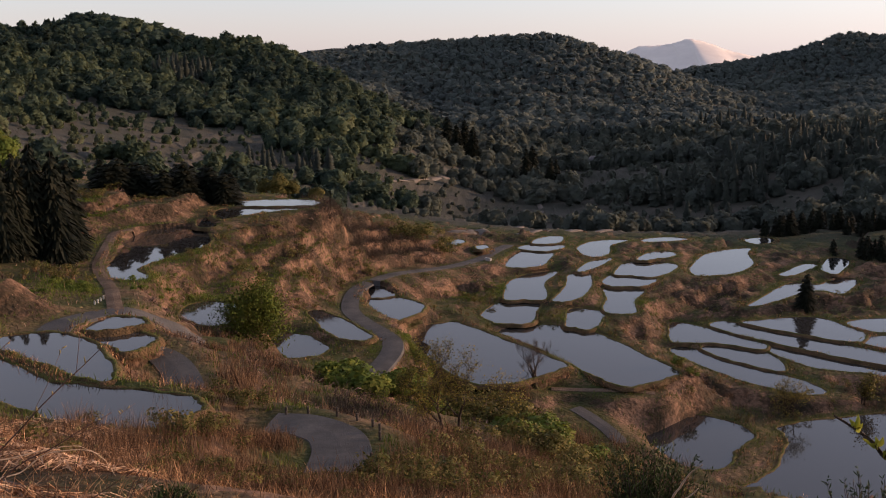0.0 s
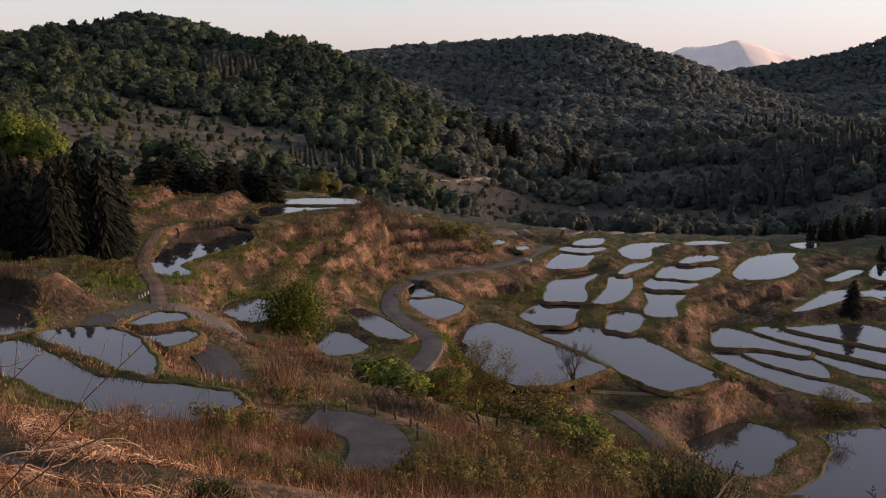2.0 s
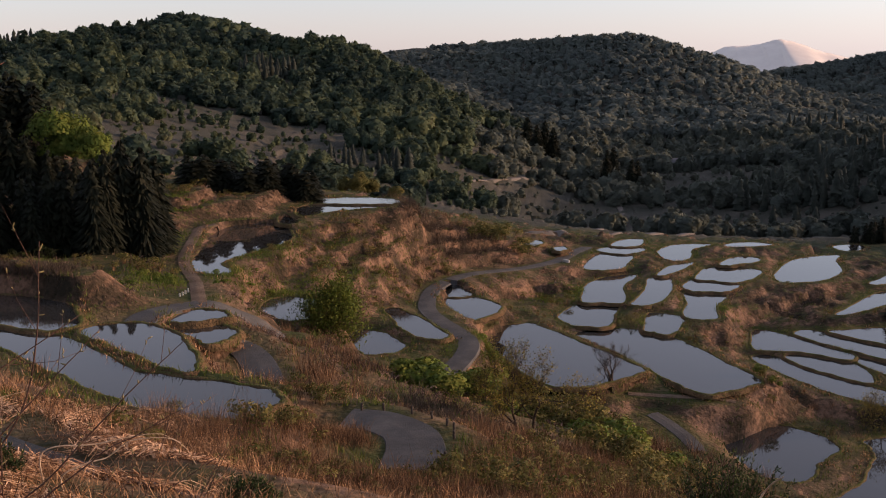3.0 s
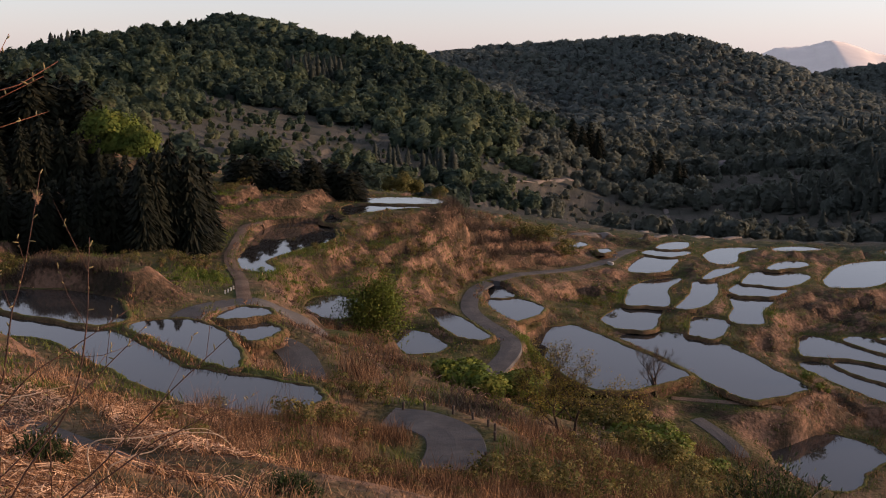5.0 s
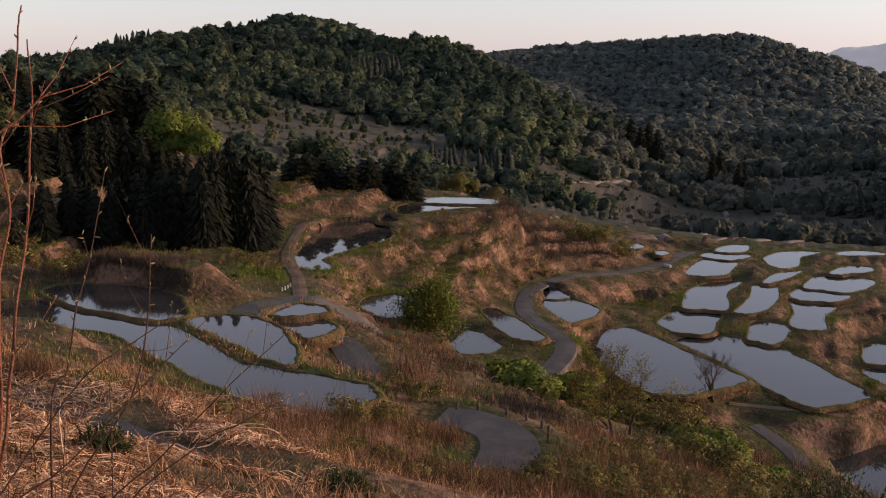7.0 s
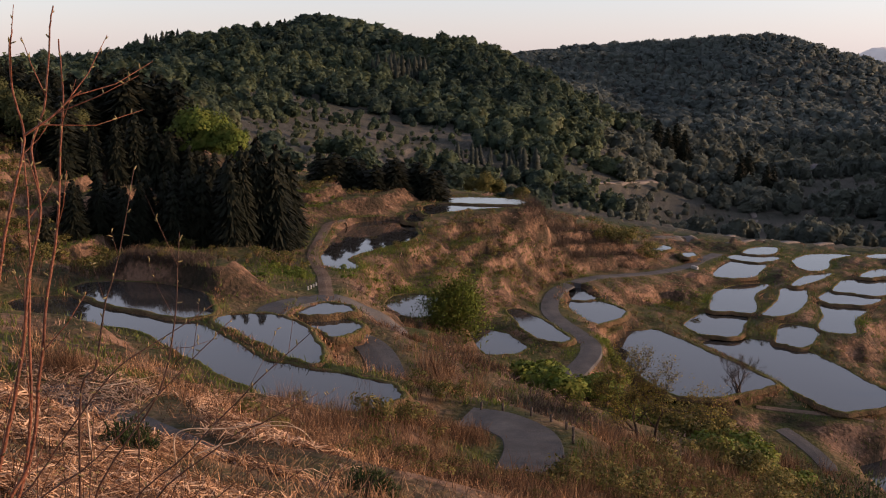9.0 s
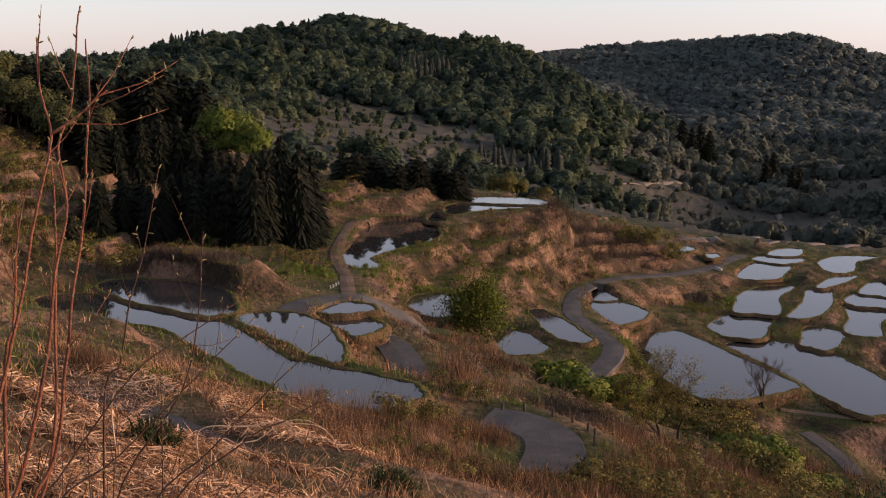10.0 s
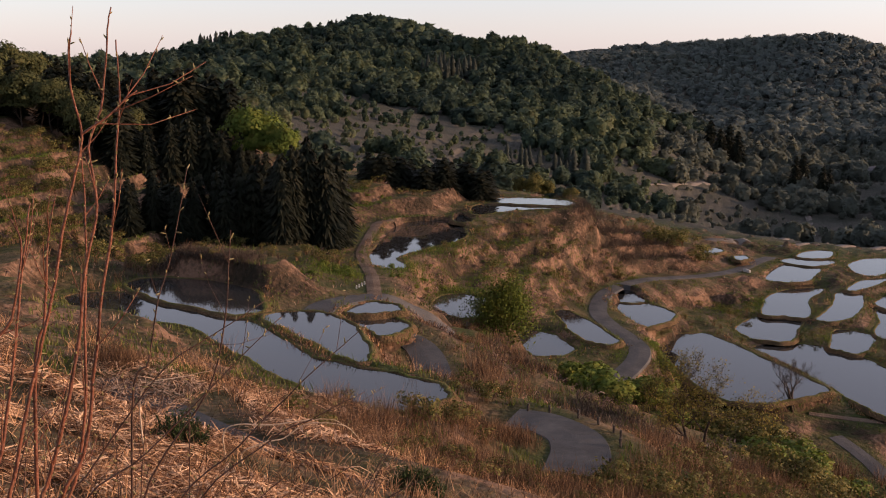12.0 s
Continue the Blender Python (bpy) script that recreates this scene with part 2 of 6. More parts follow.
# ---- plan of the land ----
LANE_MIDDLE = [(13.8, 195.8, 15.2), (10.7, 187.7, 15.6), (7.0, 176.6, 16.0), (1.5, 166.5, 16.6), (-4.4, 158.0, 17.5), (-8.1, 153.1, 18.0), (-11.4, 146.5, 18.3), (-13.2, 139.0, 18.6), (-13.4, 131.0, 18.9), (-12.6, 122.8, 19.3), (-10.5, 116.2, 19.6), (-7.9, 110.5, 19.8), (-6.2, 106.0, 19.9), (-5.9, 101.8, 20.0), (-6.6, 97.8, 19.8), (-7.4, 94.2, 19.9), (-8.3, 90.0, 20.2)]
PATH_END = [(-7.6, 91.2, 20.0), (-5.2, 95.9, 17.9), (-2.4, 103.0, 15.1), (0.9, 104.6, 13.6), (7.5, 105.5, 12.4)]
LANE_LEFT = [(-30.5, 70.2, 30.8), (-30.8, 72.5, 30.8), (-30.3, 74.4, 30.8), (-29.3, 77.1, 30.6), (-27.9, 78.9, 30.4), (-26.2, 79.5, 29.8), (-24.5, 80.0, 28.9), (-22.7, 80.1, 27.9), (-21.3, 80.5, 27.0)]
TRACK_SPUR = [(-28.3, 78.4, 30.4), (-30.6, 84.3, 30.1), (-33.7, 92.3, 29.4), (-37.9, 101.3, 28.8), (-40.6, 107.7, 28.8), (-42.8, 115.8, 28.9), (-44.5, 123.0, 29.1), (-45.2, 127.3, 29.4), (-42.6, 130.3, 29.7), (-38.6, 132.9, 30.1)]
LANE_HEAP = [(-25.3, 71.7, 29.3), (-23.9, 71.5, 29.1), (-22.2, 70.5, 28.9), (-20.7, 68.7, 28.7), (-19.4, 66.2, 28.5), (-18.3, 63.4, 28.4)]
LANE_HAIRPIN = [(-10.4, 53.1, 29.9), (-9.7, 53.0, 29.9), (-8.6, 52.6, 30.0), (-7.4, 51.6, 30.1), (-6.2, 50.1, 30.2), (-5.6, 47.8, 30.4), (-5.5, 45.9, 30.5), (-5.5, 44.1, 30.6)]
PATH_LOW = [(15.4, 105.1, 11.8), (16.9, 103.1, 11.4), (18.4, 100.2, 11.0), (19.4, 97.1, 10.6)]
PATH_THIN = [(13.1, 110.0, 12.5), (17.5, 109.5, 12.5), (22.7, 109.5, 12.4), (25.7, 109.0, 12.2)]
LANE_NEAR = [(-45.5, 54.5, 33.5), (-34.1, 44.5, 35.5), (-24.2, 32.9, 37.3), (-17.8, 27.5, 38.5), (-15.0, 25.0, 39.1), (-10.9, 21.7, 39.8), (-8.8, 20.5, 40.0), (-7.3, 19.9, 40.0)]
LEDGES = []
LEDGES.append((33.7, [(-46.5, 77.2), (-42, 76.8), (-38, 74.7), (-37, 76.6), (-42, 79.5), (-46.5, 80)]))
LEDGES.append((30.6, [(-48, 98), (-40, 97), (-35, 89), (-35, 83), (-39, 82)]))
LEDGES.append((16.8, [(2, 89), (5, 89), (7, 85), (4, 82), (2, 84)]))
SPOTS_SPUR = [(-38, 90, 30.6), (-35, 75, 31.0), (-49, 136, 32.0), (-39, 133, 31.2), (-29.9, 139.8, 29.1), (-28.5, 133.0, 27.1), (-26.8, 125.2, 25.7), (-24.6, 116.4, 24.8), (-27.1, 112.8, 24.7), (-29.0, 114.4, 26.5), (-31.9, 119.8, 27.7), (-22.4, 148.3, 29.0), (-21.3, 141.4, 26.9), (-20.4, 135.5, 25.3), (-19.9, 131.5, 22.6), (-19.6, 124.5, 21.6), (-23.1, 126.9, 24.3), (-20.8, 114.1, 23.2), (-20.0, 106.1, 21.8)]
SPOTS_CREST = [(-18.1, 159.0, 26.7), (-17.4, 153.0, 24.6), (-16.6, 146.1, 22.6), (-16.5, 138.1, 21.1), (-15.9, 130.0, 19.7), (-13.2, 171.5, 23.3), (-12.5, 164.5, 20.3), (-12.0, 157.6, 19.1), (-6.5, 176.0, 20.1), (-6.1, 167.9, 18.0), (0.4, 176.0, 18.6), (0.5, 171.0, 17.3), (6.0, 183.9, 16.2), (-7.5, 146.8, 17.4), (-3.0, 149.0, 16.0), (0.6, 153.0, 15.3), (1.6, 148.0, 13.9), (6.6, 165.9, 14.6), (7.2, 155.8, 13.9), (-1.8, 134.0, 15.2), (-20.2, 95.7, 22.6), (-11, 103, 19.8), (-12, 99, 19.8), (-14, 100, 19.6)]
SPOTS_SLOPE = [(-21, 75, 28.7), (-23, 64, 30.0), (-20, 62, 29.6), (-20, 95, 22.0), (-19, 89, 22.2), (-23, 92, 24.4), (-25, 92, 24.8), (-22, 97, 22.8), (-4, 109, 16.8), (-1, 107, 14.6), (-16, 65, 28.2), (-12, 68, 27.0), (-8, 75, 24.0), (-9, 48, 31.0), (-11, 49, 31.1), (-3, 51, 29.0), (0, 58, 26.0), (-2, 82, 20.5), (6, 86, 17.0), (4, 50, 27.0), (12, 89, 14.0), (22, 110, 10.8), (8, 107, 12.4), (10, 108, 12.6), (34, 115, 9.4), (14, 68, 19.0), (24, 81, 13.0), (56, 115, 9.4), (19, 142, 13.3), (43, 156, 11.7), (52, 163, 12.0), (50, 195, 14.5), (61, 156, 11.2)]
SPOTS_NEAR = [(0, 0, 48.4), (0, 10, 44.4), (0, 20, 40.0), (0, 35, 33.6), (0, 46, 30.3), (15, 20, 37.5), (20, 5, 43.0), (-8, 6, 46.6), (-20, 10, 45.6), (-60, 20, 47.0), (-110, 60, 42.0), (60, 20, 30.0), (100, 50, 15.0), (60, -40, 44.0), (0, -40, 54.0), (-60, -40, 58.0), (150, 100, 8.0), (200, 200, 10.0), (-200, 0, 60.0), (150, -60, 30.0), (-8, 10, 45.3), (-6, 9, 45.2), (-11, 15, 44.2), (-19, 30, 39.1), (-18, 35, 36.3), (-17, 20, 43.0), (-14, 33, 35.1)]
SPOTS_LEFT = [(-85, 98, 41.2), (-76, 93, 36.6), (-69, 88, 33.6), (-63, 88, 30.4), (-56, 95, 29.6), (-51, 106, 28.1), (-50, 115, 28.2), (-98, 114, 44.0), (-94, 142, 39.2), (-118, 197, 41.8), (-245, 412, 53.4), (-217, 312, 47.2), (-172, 221, 47.9), (-122, 145, 49.5), (-359, 601, 33.1)]
SPOTS_HILL_LEFT = [(-111, 235, 35.3), (-140, 299, 40.2), (-182, 390, 48.7), (-219, 472, 60.8), (-251, 545, 78.2), (-329, 707, 64.2), (-78, 201, 27.7), (-100, 261, 32.0), (-125, 327, 39.2), (-160, 421, 48.4), (-201, 533, 66.7), (-242, 646, 94.3), (-299, 796, 79.4), (-68, 230, 25.7), (-84, 288, 26.6), (-106, 365, 33.4), (-128, 442, 43.0), (-157, 548, 60.5), (-184, 644, 79.8), (-234, 817, 65.6)]
SPOTS_SPUR_FAR = [(-46, 266, 18.5), (-56, 325, 23.3), (-67, 394, 31.8), (-80, 473, 44.9), (-99, 592, 62.3), (-127, 749, 42.0), (-28, 284, 15.4), (-34, 338, 22.1), (-39, 398, 31.5), (-46, 468, 40.7), (-52, 527, 45.7), (-61, 617, 32.3), (-6, 300, 7.8), (-8, 360, 15.8), (-9, 420, 19.8), (-10, 480, 7.3), (-12, 600, 18.3)]
SPOTS_RIDGE_MID = [(-70, 717, 46.3), (-82, 846, 68.3), (-15, 720, 37.5), (-18, 880, 74.8), (17, 320, -0.4), (21, 399, 4.6), (25, 479, 10.1), (31, 599, 21.7), (38, 739, 45.6), (45, 879, 86.6), (56, 1099, 69.1), (42, 317, -0.2), (52, 397, 2.4), (64, 496, 5.5), (83, 645, 26.9), (98, 764, 54.1), (111, 873, 83.0), (66, 313, -0.6), (82, 391, 2.8), (102, 489, 5.9), (130, 627, 19.8), (153, 744, 45.0), (173, 842, 64.9)]
SPOTS_RIDGE_RIGHT = [(212, 1028, 37.0), (85, 298, 3.0), (109, 385, 5.8), (140, 501, 10.7), (175, 626, 14.0), (201, 723, 27.8), (227, 819, 41.7), (268, 963, 20.4), (333, 1205, 56.9), (401, 1445, 39.7), (99, 262, 8.5), (122, 328, 12.2), (156, 422, 18.7), (208, 563, 19.1), (277, 751, 22.2), (344, 939, 37.3), (411, 1127, 74.3), (461, 1108, 100.4), (515, 1409, 55.8)]
SPOTS_EDGE_RIGHT = [(112, 235, 12.8), (137, 289, 16.5), (179, 380, 24.4), (234, 498, 23.9), (339, 724, 27.0), (422, 906, 47.9), (504, 1089, 94.3), (114, 200, 18.2), (172, 305, 20.1), (391, 698, 23.4), (582, 1050, 71.6), (178, 241, 21.7), (528, 729, 43.1), (674, 1451, 72.1), (402, 1959, 71.1), (-332, 1972, 86.5), (-843, 1814, 86.4)]
SPOTS = SPOTS_SPUR + SPOTS_CREST + SPOTS_SLOPE + SPOTS_NEAR + SPOTS_LEFT + SPOTS_HILL_LEFT + SPOTS_SPUR_FAR + SPOTS_RIDGE_MID + SPOTS_RIDGE_RIGHT + SPOTS_EDGE_RIGHT
PADDIES = []


def paddy(z, outline):
    PADDIES.append((z, outline))


paddy(31.3, [(-52.1, 66.6), (-51.4, 68.9), (-47.6, 70.0), (-42.0, 68.2), (-36.3, 65.4), (-31.3, 62.4), (-25.7, 57.1), (-22.7, 55.8), (-19.2, 54.9), (-15.8, 53.8), (-14.4, 52.3), (-14.5, 50.3), (-15.6, 48.6), (-18.4, 48.7), (-21.8, 50.0), (-26.4, 53.2), (-30.6, 56.5), (-38.2, 61.8), (-45.5, 62.1)])
paddy(31.45, [(-32.8, 65.4), (-30.9, 67.6), (-27.7, 67.0), (-24.5, 63.6), (-21.9, 58.9), (-21.2, 56.4), (-23.3, 57.4), (-26.6, 60.1), (-29.6, 62.5)])
paddy(31.50, [(-50.2, 72.9), (-47.8, 75.7), (-41.5, 75.1), (-37.5, 72.7), (-34.2, 67.3), (-35.2, 65.2), (-40.6, 66.7), (-45.8, 69.0)])
paddy(30.5, [(-28.8, 73.5), (-27.8, 76.1), (-25.4, 75.5), (-24.6, 74.0), (-25.9, 72.8), (-27.9, 71.9)])
paddy(30.1, [(-28.5, 71.7), (-27.1, 73.6), (-24.3, 72.5), (-22.7, 70.5), (-23.0, 68.6), (-23.7, 67.4), (-25.6, 69.1)])
paddy(25.20, [(-28.7, 98.8), (-28.1, 102.7), (-26.0, 103.4), (-22.7, 101.5), (-21.1, 96.4), (-23.4, 93.0), (-26.2, 94.7)])
paddy(20.0, [(-20.3, 105.3), (-19.4, 108.7), (-16.6, 107.9), (-13.6, 103.5), (-13.4, 100.8), (-15.3, 99.1), (-17.5, 99.4)])
paddy(20.5, [(-17.5, 117.5), (-15.8, 117.4), (-12.4, 112.8), (-8.9, 106.4), (-8.9, 104.3), (-10.8, 104.1), (-13.1, 106.5), (-15.1, 110.7)])
paddy(17.5, [(-11.9, 136.2), (-8.2, 138.3), (-4.0, 134.9), (-3.0, 131.4), (-4.1, 127.8), (-6.7, 124.4), (-9.3, 126.0), (-10.9, 130.6)])
paddy(17.6, [(-11.8, 145.4), (-10.0, 145.7), (-7.5, 139.8), (-8.6, 137.9), (-11.5, 138.0)])
paddy(28.60, [(-38.6, 105.4), (-40.9, 114.6), (-43.2, 125.9), (-43.4, 132.7), (-40.4, 136.1), (-36.3, 137.1), (-32.0, 126.0), (-31.7, 119.9), (-33.8, 113.3), (-35.1, 108.7), (-35.3, 105.3), (-32.7, 101.3), (-33.5, 98.6), (-36.0, 100.1)])
paddy(29.2, [(-37.2, 139.3), (-36.9, 142.8), (-33.3, 135.3), (-33.4, 132.6), (-35.1, 133.2)])
paddy(29.6, [(-33.4, 137.7), (-36.0, 148.7), (-30.9, 151.3), (-23.1, 151.7), (-21.6, 149.6), (-26.3, 146.5), (-30.8, 141.7)])
paddy(29.8, [(-36.4, 152.8), (-34.9, 157.1), (-29.6, 159.9), (-22.8, 158.8), (-20.5, 154.3), (-21.7, 151.6), (-28.1, 151.0), (-32.7, 151.2)])
paddy(14.2, [(-5.7, 129.9), (0.3, 135.6), (2.9, 134.2), (7.4, 127.4), (11.7, 120.8), (15.3, 114.5), (14.0, 112.3), (9.8, 108.4), (6.2, 106.8), (2.3, 108.6), (-2.0, 118.0)])
paddy(13.1, [(-3.1, 109.8), (0.2, 112.6), (7.1, 109.2), (4.3, 106.5), (-1.5, 107.2)])
paddy(13.1, [(8.2, 134.7), (12.4, 137.8), (17.5, 137.4), (22.0, 133.4), (25.0, 127.4), (27.5, 120.6), (29.8, 114.9), (28.2, 112.6), (25.3, 110.4), (22.2, 109.0), (20.5, 110.7), (18.3, 114.6), (16.0, 119.8), (12.9, 125.9), (9.7, 131.2)])
paddy(13.7, [(6.0, 142.9), (9.7, 150.4), (15.6, 150.7), (14.2, 142.4), (13.0, 137.2), (9.7, 136.6), (7.4, 137.7)])
paddy(14.2, [(10.1, 150.7), (11.4, 162.4), (15.1, 169.7), (21.1, 172.6), (17.8, 162.3), (16.8, 150.6), (13.4, 150.2)])
paddy(14.4, [(17.9, 149.3), (20.9, 157.6), (23.1, 168.5), (26.6, 169.4), (26.5, 164.4), (24.4, 154.9), (21.1, 148.8), (18.7, 147.7)])
paddy(13.5, [(18.4, 136.5), (20.1, 145.6), (22.2, 146.3), (25.2, 144.0), (23.8, 138.4), (21.6, 133.9), (19.7, 134.9)])
paddy(13.7, [(28.4, 160.6), (32.4, 161.4), (35.4, 161.3), (33.8, 156.1), (31.2, 149.9), (30.3, 143.5), (27.7, 142.1), (25.4, 144.3), (27.2, 152.0)])
paddy(14.1, [(28.5, 164.3), (31.3, 169.7), (35.8, 168.6), (38.6, 166.5), (35.8, 160.9), (32.1, 160.1), (29.2, 160.6)])
paddy(14.3, [(31.7, 169.7), (35.3, 179.4), (40.6, 180.9), (44.6, 179.1), (44.3, 174.7), (38.6, 167.1), (34.7, 168.2)])
paddy(15.1, [(11.5, 173.7), (13.4, 182.8), (16.9, 190.2), (22.1, 188.8), (20.5, 179.7), (18.2, 173.6), (14.2, 172.1)])
paddy(15.3, [(15.5, 191.1), (18.6, 195.8), (25.2, 194.9), (23.9, 190.3), (20.1, 187.8)])
paddy(15.5, [(18.8, 196.7), (21.8, 203.9), (26.3, 204.5), (24.4, 196.6), (20.9, 195.3)])
paddy(15.1, [(28.2, 193.2), (32.6, 200.7), (40.4, 202.0), (35.3, 195.0), (33.1, 185.4), (29.7, 182.4), (28.0, 186.1)])
paddy(14.8, [(25.0, 170.6), (27.9, 178.2), (32.8, 182.7), (32.6, 180.3), (28.1, 172.6), (25.5, 169.6)])
paddy(15.0, [(42.1, 201.0), (48.5, 206.0), (53.9, 203.6), (49.8, 200.8), (44.6, 199.5)])
paddy(14.8, [(38.3, 181.4), (42.2, 188.6), (46.6, 189.1), (46.3, 184.7), (41.9, 181.8), (39.3, 180.2)])
paddy(13.7, [(48.4, 179.2), (54.9, 192.2), (61.1, 197.3), (66.0, 198.5), (63.3, 192.0), (61.6, 182.9), (56.3, 174.1), (49.9, 170.6), (46.9, 171.7)])
paddy(14.0, [(67.8, 207.5), (71.5, 210.5), (74.6, 209.6), (72.2, 203.7), (68.2, 202.4)])
paddy(12.0, [(51.5, 153.7), (58.7, 163.7), (65.2, 171.6), (69.8, 170.0), (75.0, 174.9), (78.4, 174.3), (75.8, 168.9), (70.9, 162.6), (68.0, 165.3), (62.8, 162.3), (56.8, 156.8)])
paddy(12.8, [(64.5, 175.6), (72.2, 184.8), (75.1, 184.7), (69.9, 178.1), (66.2, 174.5)])
paddy(12.9, [(75.0, 181.9), (80.5, 191.3), (83.2, 188.8), (76.2, 176.4), (73.9, 176.4)])
paddy(10.5, [(36.5, 146.4), (38.4, 148.8), (42.7, 144.5), (46.3, 138.8), (48.3, 135.4), (46.2, 133.3), (42.1, 136.4), (35.5, 137.2), (34.9, 139.1)])
paddy(10.0, [(34.1, 135.6), (36.9, 135.8), (39.9, 131.7), (43.2, 126.4), (47.0, 121.5), (49.3, 116.4), (47.2, 114.4), (43.0, 116.9), (39.3, 121.4), (36.3, 127.3), (34.0, 132.9)])
paddy(10.2, [(38.5, 134.5), (41.3, 136.6), (45.5, 133.5), (48.0, 130.9), (46.8, 123.9), (44.4, 125.2), (40.9, 129.3)])
paddy(10.7, [(42.9, 145.8), (45.7, 148.6), (50.1, 145.0), (57.0, 137.3), (65.8, 128.9), (72.3, 126.1), (68.9, 119.8), (60.7, 124.9), (55.6, 129.6), (51.5, 134.0), (47.2, 139.1)])
paddy(10.3, [(47.4, 135.5), (49.6, 135.8), (54.1, 129.9), (60.5, 124.4), (67.2, 119.3), (62.1, 115.3), (59.0, 121.2), (51.9, 124.5), (49.2, 128.8)])
paddy(11.0, [(48.5, 146.4), (51.5, 148.1), (60.9, 149.8), (63.9, 143.6), (64.7, 139.3), (62.2, 135.5), (59.1, 136.2), (53.9, 140.8)])
paddy(11.0, [(65.3, 146.8), (72.4, 148.8), (77.6, 145.8), (75.3, 141.4), (67.9, 140.5), (65.4, 142.9)])
paddy(10.9, [(62.3, 135.3), (66.6, 138.6), (73.7, 138.2), (74.1, 132.4), (66.8, 131.0)])
paddy(9.0, [(23.0, 102.3), (25.2, 104.8), (29.3, 109.0), (32.2, 109.5), (35.3, 106.3), (35.8, 103.0), (33.4, 100.0), (31.9, 98.1), (30.1, 94.4), (27.2, 93.8), (24.7, 96.0), (23.1, 99.0)])
paddy(8.7, [(40.0, 106.2), (43.5, 108.1), (49.7, 109.7), (57.2, 111.0), (64.2, 108.4), (58.4, 95.6), (47.4, 86.1), (37.7, 81.5), (31.6, 83.9), (30.2, 88.6), (32.8, 91.6), (35.6, 94.4), (39.1, 100.7), (40.1, 104.1)])
paddy(17.5, [(0.7, 186.5), (3.1, 189.8), (4.2, 187.1), (2.2, 183.2)])
paddy(17.0, [(6.4, 184.6), (8.3, 185.8), (8.8, 183.2), (7.2, 180.8)])


# ---- shapes of the land ----
def closed_curve(pts, per=6):
    """A smooth closed line through the corner points of a paddy."""
    p = np.array(pts, float)
    out = []
    n = len(p)
    for i in range(n):
        a, b, c, d = p[i - 1], p[i], p[(i + 1) % n], p[(i + 2) % n]
        for k in range(per):
            u = k / per
            out.append(b + 0.5 * u * ((c - a) + u * ((2 * a - 5 * b + 4 * c - d) + u * (3 * b - a - 3 * c + d))))
    out = np.array(out)
    area = np.sum(out[:, 0] * np.roll(out[:, 1], -1) - out[:, 1] * np.roll(out[:, 0], -1))
    return out if area > 0 else out[::-1]


def open_curve(pts, per=8):
    p = np.array(pts, float)
    p = np.vstack([2 * p[0] - p[1], p, 2 * p[-1] - p[-2]])
    out = []
    for i in range(1, len(p) - 2):
        a, b, c, d = p[i - 1:i + 3]
        for k in range(per):
            u = k / per
            out.append(b + 0.5 * u * ((c - a) + u * ((2 * a - 5 * b + 4 * c - d) + u * (3 * b - a - 3 * c + d))))
    return np.array(out + [p[-2]])


CURVES = [(z, closed_curve(o)) for z, o in PADDIES]
LEDGE_CURVES = [(z, closed_curve(o)) for z, o in LEDGES]
LANES = [(LANE_MIDDLE, 2.5, "asphalt"), (LANE_LEFT, 2.7, "asphalt"), (TRACK_SPUR, 1.4, "earth"), (PATH_END, 1.3, "earth"), (LANE_HEAP, 2.8, "asphalt"), (LANE_HAIRPIN, 3.3, "asphalt"), (PATH_LOW, 1.9, "asphalt"), (PATH_THIN, 1.2, "earth"), (LANE_NEAR[2:], 1.7, "asphalt")]
LANE_CURVES = [open_curve(l) for l, _, _ in LANES]

_known = np.array(SPOTS + [(*np.mean(c, axis=0), z - 0.2) for z, c in CURVES] + [tuple(p) for l, _, _ in LANES for p in l[::2]])
_C = 5.0


def _phi(r2):
    return -np.sqrt(r2 + _C * _C)


def _solve():
    x = _known[:, :2]
    n = len(x)
    A = _phi(((x[:, None] - x[None]) ** 2).sum(2)) + np.eye(n) * 1.5
    Q = np.c_[np.ones(n), x / 100]
    M = np.block([[A, Q], [Q.T, np.zeros((3, 3))]])
    return np.linalg.solve(M, np.r_[_known[:, 2], 0, 0, 0])


_weights = _solve()


def base_height(x, y):
    out = np.empty(len(x))
    n = len(_known)
    for s in range(0, len(x), 20000):
        X, Y = x[s:s + 20000], y[s:s + 20000]
        r2 = (X[:, None] - _known[None, :, 0]) ** 2 + (Y[:, None] - _known[None, :, 1]) ** 2
        out[s:s + 20000] = _phi(r2) @ _weights[:n] + _weights[n] + X / 100 * _weights[n + 1] + Y / 100 * _weights[n + 2]
    r = np.hypot(x, y)
    f = np.clip((r - 1700) / 600, 0, 1)
    return out * (1 - f) + 40 * f


def line_distance(x, y, line, closed):
    """Distance to a line, and the place along it (index and fraction)."""
    best, at = np.full(len(x), 1e9), np.zeros(len(x))
    n = len(line)
    for i in range(n if closed else n - 1):
        a, b = line[i][:2], line[(i + 1) % n][:2]
        d = b - a
        u = np.clip(((x - a[0]) * d[0] + (y - a[1]) * d[1]) / max(d @ d, 1e-9), 0, 1)
        q = (x - a[0] - u * d[0]) ** 2 + (y - a[1] - u * d[1]) ** 2
        m = q < best
        best[m], at[m] = q[m], i + u[m]
    return np.sqrt(best), at


